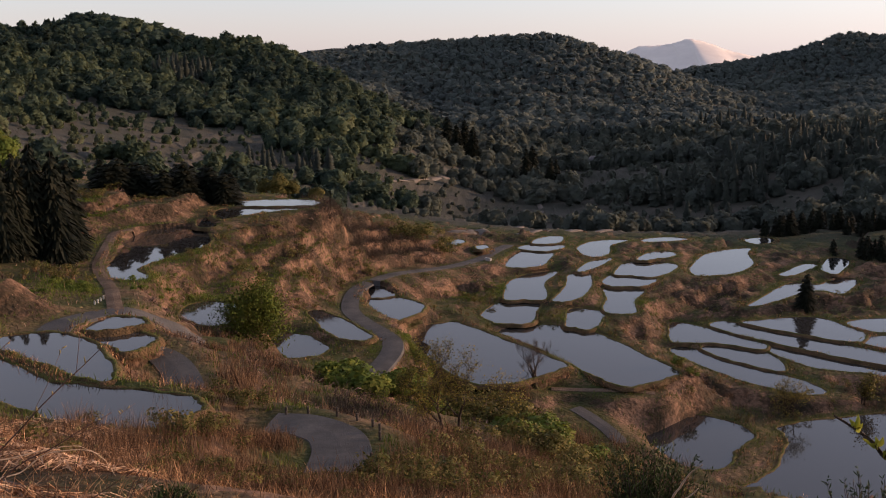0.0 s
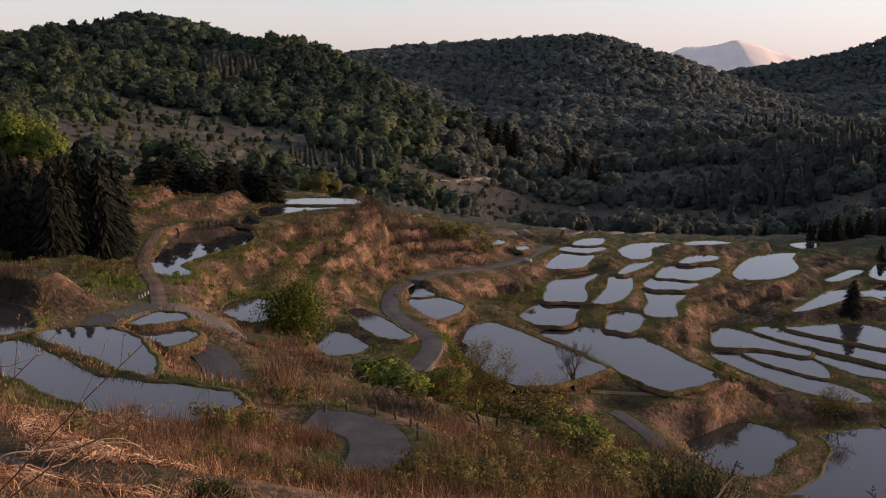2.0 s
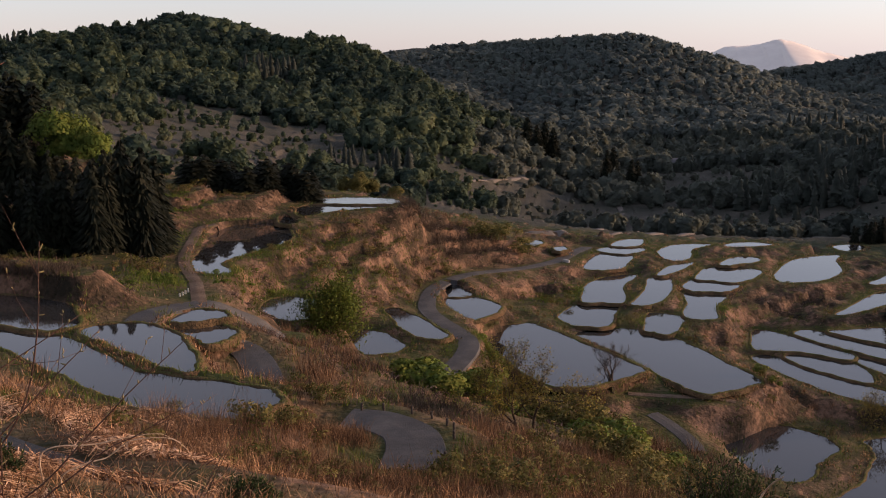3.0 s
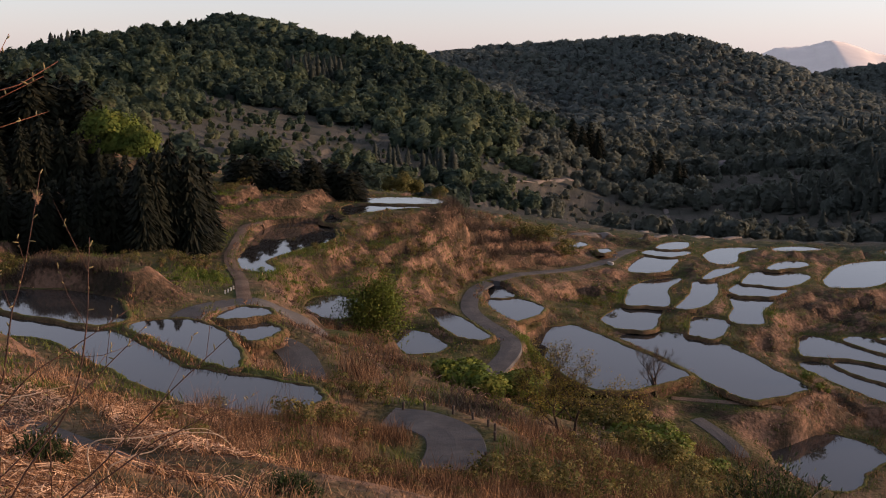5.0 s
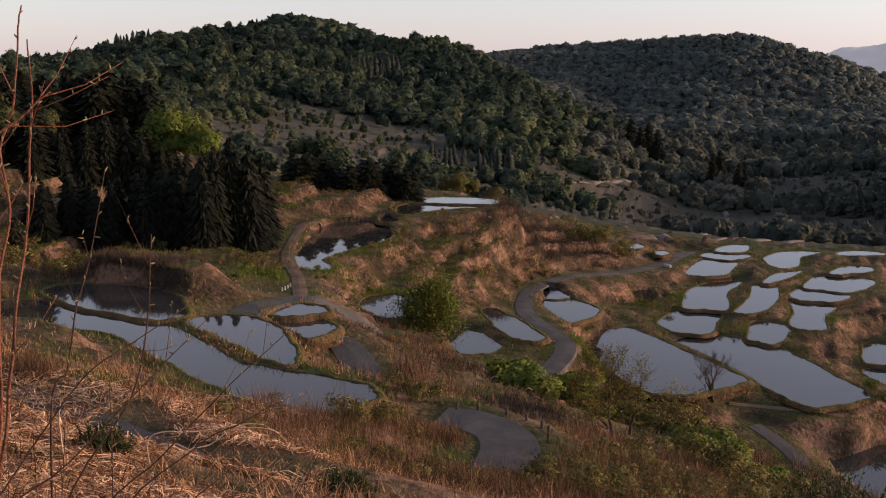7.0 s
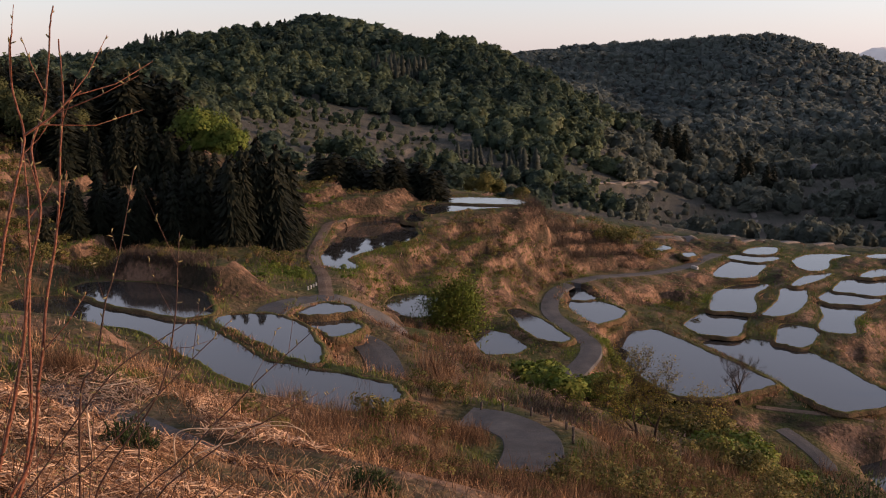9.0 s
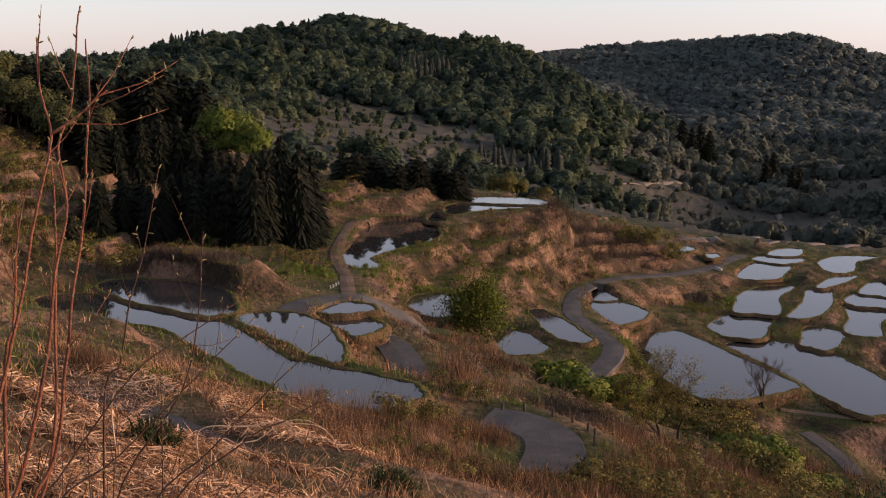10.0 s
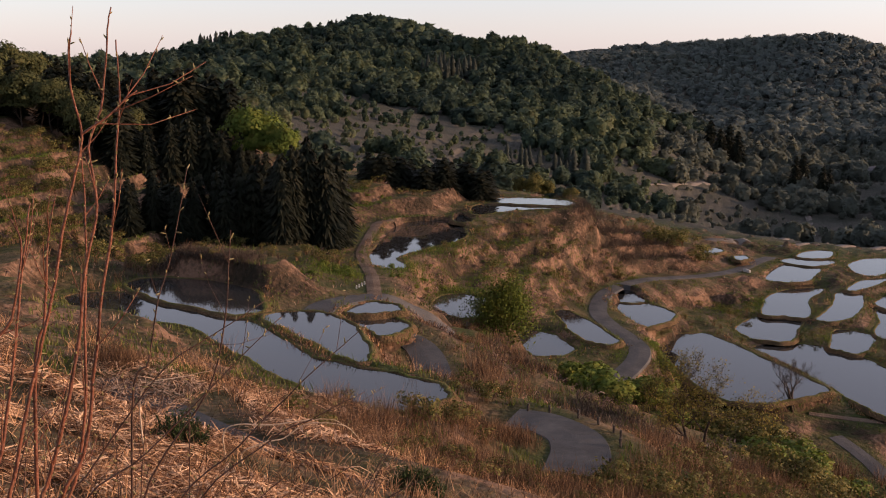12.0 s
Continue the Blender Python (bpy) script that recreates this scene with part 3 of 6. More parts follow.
def inside(x, y, line):
    c = np.zeros(len(x), bool)
    n = len(line)
    for i in range(n):
        (x0, y0), (x1, y1) = line[i], line[(i + 1) % n]
        if y0 != y1:
            c ^= ((y0 > y) != (y1 > y)) & (x < (x1 - x0) * (y - y0) / (y1 - y0) + x0)
    return c


def lumps(x, y):
    """Uneven ground in three sizes."""
    return (0.3 * np.sin(x * 0.31 + 1.3 * np.sin(y * 0.17)) * np.sin(y * 0.27 + 1.1 * np.sin(x * 0.21)) + 0.24 * np.sin(x * 0.83 + y * 0.5 + np.sin(y * 0.6)) * np.sin(y * 0.9 - x * 0.3)
            + 0.16 * np.sin(x * 2.3 + np.sin(y * 1.9)) * np.sin(y * 2.1 + np.sin(x * 1.7)))


def land_height(x, y):
    """The height of the ground; and how far each place lies from paddies and lanes."""
    x, y = np.asarray(x, float), np.asarray(y, float)
    r = np.hypot(x, y)
    calm = 1 - 0.95 * np.exp(-((x + 17) / 13) ** 2 - ((y - 93) / 14) ** 2) - 0.95 * np.exp(-((x + 8) / 7) ** 2 - ((y - 134) / 9) ** 2)  - 0.9 * np.exp(-((x - 30) / 13) ** 2 - ((y - 107) / 10) ** 2)     # smooth saddles round the small ponds
    z = base_height(x, y) + lumps(x, y) * np.clip(r / 60, 0.15, 1.0) * calm
    far = np.clip((r - 250) / 300, 0, 1)
    z += far * (5 * np.sin(x * 0.021 + np.sin(y * 0.013)) * np.sin(y * 0.017 + 0.7) + 2.5 * np.sin(x * 0.05 + y * 0.03) * np.sin(y * 0.043))
    # old terraces cut into the slopes
    rise = 1.9
    s = (z + 1.2 * np.sin(x * 0.055 + 0.5 * np.sin(y * 0.08)) + 0.9 * np.sin(y * 0.07 + 1.0) + 0.15 * np.sin(x * 0.4 + y * 0.3)) / rise
    u = np.clip((s - np.floor(s) - 0.5) / 0.22 + 0.5, 0, 1)
    step = (np.floor(s) + u * u * (3 - 2 * u) - s) * rise
    z += 0.97 * step * calm * np.clip((r - 58) / 25, 0, 1) * np.clip((420 - r) / 150, 0, 1)
    num, den = z.copy(), np.ones(len(x))
    wet, near = np.zeros(len(x), bool), np.full(len(x), 99.0)
    R = 5.0
    for level, c, water in [(*q, True) for q in CURVES] + [(*q, False) for q in LEDGE_CURVES]:
        lo, hi = c.min(0) - R, c.max(0) + R
        k = np.nonzero((x > lo[0]) & (x < hi[0]) & (y > lo[1]) & (y < hi[1]))[0]
        if not len(k):
            continue
        d, _ = line_distance(x[k], y[k], c, True)
        ins = inside(x[k], y[k], c)
        if water:
            near[k] = np.minimum(near[k], np.where(ins, 0, d))
            wet[k] |= ins
        d = np.maximum(d - 0.45, 0.02)
        w = np.where(ins, 1e7 if water else 60.0, np.where(d < R - 0.9, (R / (d + 0.05)) ** 1.6 - (R / (R - 0.85)) ** 1.6, 0)).clip(0)
        num[k] += w * (level - (np.where(ins, 0.55, -0.02) if water else 0))
        den[k] += w
    z = num / den
    num, den = z.copy(), np.ones(len(x))
    for (l, width, _), c in zip(LANES, LANE_CURVES):
        R2 = width / 2 + 6.0
        lo, hi = c.min(0)[:2] - R2, c.max(0)[:2] + R2
        k = np.nonzero((x > lo[0]) & (x < hi[0]) & (y > lo[1]) & (y < hi[1]) & ~wet)[0]
        if not len(k):
            continue
        d, at = line_distance(x[k], y[k], c, False)
        near[k] = np.minimum(near[k], np.maximum(d - width / 2, 0))
        level = np.interp(at, np.arange(len(c)), c[:, 2]) - 0.05
        d = np.maximum(d - width / 2 - 0.4, 0.02)
        w = np.where(d < 5.0, (5.0 / (d + 0.03)) ** 1.25 - 1, 0).clip(0)
        num[k] += w * level
        den[k] += w
    # hummocks of spoil between the paddies
    hump = np.clip((near - 0.9) / 2.5, 0, 1) * np.clip((r - 95) / 15, 0, 1) * np.clip((230 - r) / 25, 0, 1) * calm * np.clip((x + 5) / 15, 0.25, 1)
    hump *= 0.35 + 0.75 * np.sin(x * 0.9 + 1.4 * np.sin(y * 0.6)) * np.sin(y * 0.8 + np.sin(x * 0.7)) + 0.35 * np.sin(x * 2.1 + y * 1.3) * np.sin(y * 1.9 - x)
    return num / den + 0.6 * hump, wet, near


def link_mesh(name, verts, faces, material, smooth=True):
    me = bpy.data.meshes.new(name)
    me.from_pydata([tuple(v) for v in verts] if not isinstance(verts, np.ndarray) else verts.tolist(), [], faces if isinstance(faces, list) else faces.tolist())
    me.materials.append(material)
    if smooth:
        me.polygons.foreach_set("use_smooth", [True] * len(me.polygons))
    me.update()
    return me


def thing(name, label, category, group="", kind="", at=(0, 0, 0)):
    e = new(name)
    e.location = at
    return tagged(e, label, category, group, kind)


def piece(name, me, parent, label=""):
    o = new(name, me)
    o.parent = parent
    return tagged(o, label) if label else o


def steps(edges):
    """Grid lines: (from, to, first step, last step) stretches."""
    out = []
    for a, b, s0, s1 in edges:
        n = max(2, int(round(abs(b - a) * 2 / (s0 + s1))))
        w = np.cumsum(np.r_[0, np.linspace(s0, s1, n)])
        out.append(a + (b - a) * w[:-1] / w[-1])
    return np.r_[tuple(out) + ([edges[-1][1]],)]


gx = steps([(-3500, -500, 400, 20), (-500, -85, 20, 0.9), (-85, 92, 0.7, 0.7), (92, 500, 0.9, 20), (500, 3500, 20, 400)])
gy = steps([(-600, -10, 100, 1.5), (-10, 235, 0.7, 0.7), (235, 1000, 0.9, 18), (1000, 4500, 18, 500)])
GX, GY = np.meshgrid(gx, gy)
GZ, _, _ = land_height(GX.ravel(), GY.ravel())
nx, ny = len(gx), len(gy)
idx = np.arange(nx * ny).reshape(ny, nx)
quads = np.stack([idx[:-1, :-1].ravel(), idx[:-1, 1:].ravel(), idx[1:, 1:].ravel(), idx[1:, :-1].ravel()], 1)
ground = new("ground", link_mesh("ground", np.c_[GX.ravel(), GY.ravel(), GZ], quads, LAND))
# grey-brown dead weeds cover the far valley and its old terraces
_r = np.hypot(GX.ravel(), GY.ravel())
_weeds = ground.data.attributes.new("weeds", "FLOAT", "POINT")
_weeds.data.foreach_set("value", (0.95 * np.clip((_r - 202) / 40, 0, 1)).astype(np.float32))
tagged(ground, "terraced hillside of dead grass, bare earth and young turf", "ground", kind="structure")


def build_paddy(level, c):
    n = len(c)
    t = np.roll(c, -1, 0) - np.roll(c, 1, 0)
    t /= np.linalg.norm(t, axis=1)[:, None]
    out = np.c_[t[:, 1], -t[:, 0]]
    top = thing("rice_paddy", "flooded rice paddy with still water inside an earth bund", "rice paddy", "terraced paddies")
    wob = 0.12 * np.sin(np.arange(n) * 0.9 + level) + 0.08 * np.sin(np.arange(n) * 2.3)
    wl = c + out * (0.24 + 0.5 * wob[:, None])
    bm = bmesh.new()
    bm.faces.new([bm.verts.new((x, y, level)) for x, y in wl])
    bmesh.ops.triangulate(bm, faces=bm.faces[:])
    me = bpy.data.meshes.new("water")
    bm.to_mesh(me)
    bm.free()
    me.materials.append(WATER)
    piece("water", me, top, "still grey-blue water mirroring the sky")
    prof = [(-0.1, -0.4), (0.1, 0.0), (0.15, 0.05), (0.26, 0.09), (0.42, 0.08), (0.6, -0.02), (0.9, -0.4)]
    v = []
    for o, h in prof:
        v.append(np.c_[c + out * (o + (wob[:, None] if o > 0 else 0)), np.full(n, level + h) + (0.04 * np.sin(np.arange(n) * 1.7 + o) if h > 0.03 else 0)])
    v = np.vstack(v)
    f = [(k * n + i, k * n + (i + 1) % n, (k + 1) * n + (i + 1) % n, (k + 1) * n + i) for k in range(len(prof) - 1) for i in range(n)]
    piece("bund", link_mesh("bund", v, f, BUND), top, "low turf-covered earth bund")


for level, c in CURVES:
    build_paddy(level, c)

for (l, width, sort), c in zip(LANES, LANE_CURVES):
    t = np.gradient(c[:, :2], axis=0)
    t /= np.linalg.norm(t, axis=1)[:, None]
    side = np.c_[t[:, 1], -t[:, 0]]
    v, m = [], len(c)
    for o, h in ((-0.54, -0.25), (-0.48, -0.02), (0, 0.03), (0.48, -0.02), (0.54, -0.25)):
        q = c[:, :2] + side * o * width
        v.append(np.c_[q, land_height(q[:, 0] * 0.15 + c[:, 0] * 0.85, q[:, 1] * 0.15 + c[:, 1] * 0.85)[0] + 0.07 + h])
    v = np.vstack(v)
    f = [(k * m + i, k * m + i + 1, (k + 1) * m + i + 1, (k + 1) * m + i) for k in range(4) for i in range(m - 1)]
    f = [q[::-1] for q in f]
    road = new("farm_lane" if sort == "asphalt" else "farm_track", link_mesh("lane", v, f, ASPHALT if sort == "asphalt" else TRACK, False))
    tagged(road, "narrow worn grey asphalt farm lane" if sort == "asphalt" else "bare earth farm track", "road", kind="structure")

# far tracks that follow the land
for run in ([(1, 201), (8, 205), (17, 210), (30, 225), (44, 240)], [(50, 322), (57, 320), (70, 321), (86, 304), (93, 280)], [(-38, 295), (-18, 328), (9, 384), (28, 422), (36, 418), (33, 405), (28, 388), (34, 375), (37, 352), (33, 330), (26, 280), (18, 235)], [(-95, 371), (-84, 401), (-64, 398), (-49, 382)]):
    c = open_curve(run, 12)
    t = np.gradient(c, axis=0)
    t /= np.linalg.norm(t, axis=1)[:, None]
    side = np.c_[t[:, 1], -t[:, 0]]
    v = np.vstack([np.c_[c + side * o, land_height((c + side * o)[:, 0], (c + side * o)[:, 1])[0] + h] for o, h in ((-1.1, 0.0), (-1.0, 0.3), (1.0, 0.3), (1.1, 0.0))])
    m = len(c)
    f = [(k * m + i + 1, k * m + i, (k + 1) * m + i, (k + 1) * m + i + 1)[::-1] for k in range(3) for i in range(m - 1)]
    tagged(new("farm_track", link_mesh("far_track", v, f, PALE_TRACK)), "pale earth track across the valley", "road", kind="structure")


# ---- plants: builders ----
def fast_mesh(name, quads, material, tone=None, normals=None):
    """One mesh of loose four-cornered leaves, from an array (n, 4, 3)."""
    n = len(quads)
    me = bpy.data.meshes.new(name)
    me.vertices.add(4 * n)
    me.vertices.foreach_set("co", np.ascontiguousarray(quads, dtype=np.float32).ravel())
    me.loops.add(4 * n)
    me.loops.foreach_set("vertex_index", np.arange(4 * n, dtype=np.int32))
    me.polygons.add(n)
    me.polygons.foreach_set("loop_start", np.arange(0, 4 * n, 4, dtype=np.int32))
    if tone is not None:
        a = me.attributes.new("tone", "FLOAT", "POINT")
        a.data.foreach_set("value", np.repeat(tone, 4).astype(np.float32))
    me.materials.append(material)
    me.update(calc_edges=True)
    if normals is not None:
        a = me.attributes.new("custom_normal", "FLOAT_VECTOR", "POINT")
        a.data.foreach_set("vector", np.repeat(normals, 4, axis=0).astype(np.float32).ravel())
    return me


def unit(v):
    return v / np.maximum(np.linalg.norm(v, axis=-1, keepdims=True), 1e-9)


def leaves_at(rng, c, size, aspect=0.7, normal=None):
    """Leaf clumps of a size round points, turned at random or roughly across a normal."""
    n = len(c)
    w = unit(rng.normal(size=(n, 3)) if normal is None else normal + rng.normal(size=(n, 3)) * 0.32)
    u = unit(np.cross(w, rng.normal(size=(n, 3))))
    v = np.cross(w, u)
    s = (np.broadcast_to(size, n) * rng.uniform(0.6, 1.3, n))[:, None]
    u, v = u * s, v * s * aspect
    k = rng.uniform(0.5, 1.0, (n, 1))
    return np.stack([c - u - v * k, c + u * k - v, c + u + v * k, c - u * k + v], 1)


def crown_shape(rng, leaves, lobes=9, size=0.2):
    """A broadleaf crown of about unit radius: round lobes of leaf clumps."""
    cen = unit(rng.normal(size=(lobes, 3))) * rng.uniform(0.35, 0.68, (lobes, 1)) * np.array([1, 1, 0.8])
    cen[:, 2] += 0.08
    rad = rng.uniform(0.3, 0.5, lobes)
    k = rng.integers(0, lobes, leaves)
    d = unit(rng.normal(size=(leaves, 3)))
    d[:, 2] = np.abs(d[:, 2]) * 0.9 + d[:, 2] * 0.1
    d = unit(d)
    q = leaves_at(rng, cen[k] + d * (rad[k] * rng.uniform(0.75, 1.08, leaves))[:, None], size, 0.75, d)
    return q, unit(d + cen[k] * 0.9 + rng.normal(size=d.shape) * 0.14)


def conifer_shape(rng, levels, ring, radius=0.17, bottom=0.08, lumpy=0.25, thick=1.0):
    """A cedar of unit height: whorls of drooping sprays on a narrow cone."""
    q = []
    up = np.array([0, 0, 1.0])
    for k in range(levels):
        z = bottom + (0.985 - bottom) * (k + rng.uniform(-0.4, 0.4)) / levels
        r0 = radius * (1 - min(max(z, 0), 1)) ** 0.62 * min(1, 0.55 + z * 2.2) + 0.008
        for a in range(max(5, int(ring * (1.1 - 0.7 * z)))):
            an = 2 * math.pi * (a + rng.uniform(-0.5, 0.5)) / ring + k * 0.7 + rng.uniform(-0.6, 0.6)
            r = r0 * (1 + rng.uniform(-lumpy, lumpy * 0.6))
            d = np.array([math.cos(an), math.sin(an), 0])
            s = np.array([-math.sin(an), math.cos(an), 0]) + up * rng.uniform(-0.9, 0.9)
            w = radius * rng.uniform(0.09, 0.17) * thick
            zz = z + rng.uniform(-0.6, 0.6) / levels
            base, tip = d * r * rng.uniform(0.35, 0.6) + up * (zz + 0.01), d * r + up * (zz - r * rng.uniform(0.15, 0.5))
            q.append([base - s * w, tip - s * w * 0.35, tip + s * w * 0.35, base + s * w])
    # the dense heart
    for k in range(12):
        z0, z1 = bottom + 0.9 * k / 12, bottom + 0.9 * (k + 1.2) / 12
        r0, r1 = radius * 0.62 * (1 - k / 12) ** 0.62, radius * 0.62 * (1 - (k + 1) / 12) ** 0.62
        for a in range(7):
            a0, a1 = 2 * math.pi * a / 7 + k, 2 * math.pi * (a + 1.1) / 7 + k
            q.append([[r0 * math.cos(a0), r0 * math.sin(a0), z0], [r0 * math.cos(a1), r0 * math.sin(a1), z0], [r1 * math.cos(a1), r1 * math.sin(a1), z1], [r1 * math.cos(a0), r1 * math.sin(a0), z1]])
    return np.array(q)


def spread(rng, shapes, places, sizes):
    """Copies of the shapes (leaves, or leaves with normals) at places (n, 3), scaled by sizes (n, 3) and turned: all leaves, the plant's number for each, their normals."""
    out, num, nor = [], [], []
    which, turn = rng.integers(0, len(shapes), len(places)), rng.uniform(0, 2 * math.pi, len(places))
    for k, s in enumerate(shapes):
        s, n = s if isinstance(s, tuple) else (s, None)
        m = np.nonzero(which == k)[0]
        if not len(m):
            continue
        c, sn = np.cos(turn[m])[:, None, None], np.sin(turn[m])[:, None, None]
        x, y, z = s[None, :, :, 0], s[None, :, :, 1], s[None, :, :, 2]
        sz = sizes[m][:, None, None, :]
        q = np.stack([(x * c - y * sn) * sz[..., 0], (x * sn + y * c) * sz[..., 1], np.broadcast_to(z, (len(m),) + s.shape[:2]) * sz[..., 2]], -1) + places[m][:, None, None, :]
        out.append(q.reshape(-1, 4, 3))
        num.append(np.repeat(m, len(s)))
        if n is not None:
            c, sn = c[:, :, 0], sn[:, :, 0]
            nor.append(np.stack([n[None, :, 0] * c - n[None, :, 1] * sn, n[None, :, 0] * sn + n[None, :, 1] * c, np.broadcast_to(n[None, :, 2], (len(m), len(n)))], -1).reshape(-1, 3))
    return np.concatenate(out), np.concatenate(num), np.concatenate(nor) if nor else None


def ball(level):
    """Points and faces of an evenly divided ball."""
    bm = bmesh.new()
    bmesh.ops.create_icosphere(bm, subdivisions=level, radius=1.0)
    v = np.array([tuple(q.co) for q in bm.verts])
    f = np.array([[q.index for q in t.verts] for t in bm.faces])
    bm.free()
    return unit(v), f


def billow(rng, level, lobes=9, tufts_n=24, tuft=0.13):
    """A far crown: the joined outline of many leaf lobes, with loose leaf tufts that break its edge. Points, faces and soft normals."""
    d, f = ball(level)
    cen = unit(rng.normal(size=(lobes, 3))) * rng.uniform(0.4, 0.72, (lobes, 1)) * np.array([1, 1, 0.9])
    cen = np.vstack([[0, 0, 0], cen])
    rad = np.r_[0.5, rng.uniform(0.16, 0.36, lobes)]
    dot = d @ cen.T
    disc = rad[None] ** 2 - (cen ** 2).sum(1)[None] + dot ** 2
    reach = np.where(disc > 0, dot + np.sqrt(np.maximum(disc, 0)), 0)
    k = reach.argmax(1)
    r = np.maximum(reach.max(1), 0.55) * rng.uniform(0.88, 1.1, len(d))
    v = d * r[:, None]
    n = unit(unit(v - cen[k]) * 0.65 + d * 0.4 + np.array([0, 0, 0.95]) + rng.normal(size=d.shape) * 0.3)
    if tufts_n:
        # loose leaf clumps all over the lobes, standing off a smaller heart
        pick, bary = rng.integers(0, len(f), tufts_n), rng.dirichlet((1, 1, 1), tufts_n)
        c, w = (v[f[pick]] * bary[:, :, None]).sum(1) * rng.uniform(0.94, 1.1, (tufts_n, 1)), unit((n[f[pick]] * bary[:, :, None]).sum(1))
        u = unit(np.cross(w, rng.normal(size=(tufts_n, 3)))) * tuft * rng.uniform(0.6, 1.3, (tufts_n, 1))
        b = np.cross(w, u) + w * tuft * rng.uniform(-0.6, 0.9, (tufts_n, 1))
        tv = np.stack([c - u, c + u * 0.7 - b * 0.6, c + b], 1).reshape(-1, 3)
        f = np.vstack([f, np.arange(len(v), len(v) + 3 * tufts_n).reshape(-1, 3)])
        v, n = np.vstack([v * 0.93, tv]), np.vstack([n, np.repeat(unit(w + rng.normal(size=w.shape) * 0.25), 3, axis=0)])
    return v, f, n


def far_conifer(rng, rings=8, sides=7, radius=0.2):
    """A far cedar of unit height: a ragged cone of stepped, drooping skirts."""
    v, f = [], []
    for k in range(rings):
        z0, z1 = 0.03 + 0.95 * k / rings, 0.03 + 0.95 * (k + 1.5) / rings
        r = radius * (1 - k / rings) ** 0.7 + 0.015
        n0 = len(v)
        for s in range(sides):
            an = 2 * math.pi * (s + 0.5 * (k % 2) + rng.uniform(-0.25, 0.25)) / sides
            q = r * rng.uniform(0.5, 1.35)
            v.append((math.cos(an) * q, math.sin(an) * q, z0 - rng.uniform(0, 0.05)))
        v.append((rng.uniform(-0.01, 0.01), rng.uniform(-0.01, 0.01), min(z1 + 0.03, 1.0)))
        f += [(n0 + s, n0 + (s + 1) % sides, n0 + sides) for s in range(sides)]
    v = np.array(v)
    return v, np.array(f), unit(np.c_[v[:, :2] / radius, np.full(len(v), 0.45)])


def mass(rng, name, models, places, sizes, material, tone=None):
    """Many far trees in one mesh."""
    V, F, N, T, off = [], [], [], [], 0
    which, turn = rng.integers(0, len(models), len(places)), rng.uniform(0, 2 * math.pi, len(places))
    for k, (v, f, n) in enumerate(models):
        m = np.nonzero(which == k)[0]
        if not len(m):
            continue
        c, s = np.cos(turn[m])[:, None], np.sin(turn[m])[:, None]
        for src, dst, sz in ((v, V, sizes[m]), (n, N, np.ones((len(m), 3)))):
            q = np.stack([(src[None, :, 0] * c - src[None, :, 1] * s) * sz[:, 0:1], (src[None, :, 0] * s + src[None, :, 1] * c) * sz[:, 1:2], src[None, :, 2] * sz[:, 2:3]], -1)
            dst.append((q + places[m][:, None, :] if dst is V else q).reshape(-1, 3))
        F.append((f[None] + (off + np.arange(len(m)) * len(v))[:, None, None]).reshape(-1, 3))
        T.append(np.repeat(tone[m] if tone is not None else np.zeros(len(m)), len(v)))
        off += len(m) * len(v)
    V, F, N, T = np.concatenate(V), np.concatenate(F), np.concatenate(N), np.concatenate(T)
    me = bpy.data.meshes.new(name)
    me.vertices.add(len(V))
    me.vertices.foreach_set("co", V.astype(np.float32).ravel())
    me.loops.add(F.size)
    me.loops.foreach_set("vertex_index", F.astype(np.int32).ravel())
    me.polygons.add(len(F))
    me.polygons.foreach_set("loop_start", np.arange(0, F.size, 3, dtype=np.int32))
    me.materials.append(material)
    me.update(calc_edges=True)
    at = me.attributes.new("tone", "FLOAT", "POINT")
    at.data.foreach_set("value", T.astype(np.float32))
    at = me.attributes.new("custom_normal", "FLOAT_VECTOR", "POINT")
    at.data.foreach_set("vector", unit(N).astype(np.float32).ravel())
    return me


def tubes(lines, sides=5):
    """Tapered round limbs along lines of (x, y, z, radius), joined into one mesh's verts and faces."""
    v, f = [], []
    for l in lines:
        l = np.array(l, float)
        n0, m = len(v), len(l)
        t = unit(np.gradient(l[:, :3], axis=0))
        ref = np.array([0.31, 0.87, 0.37])
        a = unit(np.cross(t, ref))
        b = np.cross(t, a)
        for i in range(m):
            for k in range(sides):
                an = 2 * math.pi * k / sides
                v.append(l[i, :3] + (a[i] * math.cos(an) + b[i] * math.sin(an)) * l[i, 3])
        f += [(n0 + i * sides + k, n0 + i * sides + (k + 1) % sides, n0 + (i + 1) * sides + (k + 1) % sides, n0 + (i + 1) * sides + k) for i in range(m - 1) for k in range(sides)]
        f.append(tuple(n0 + (m - 1) * sides + k for k in range(sides)))
    return np.array(v), f


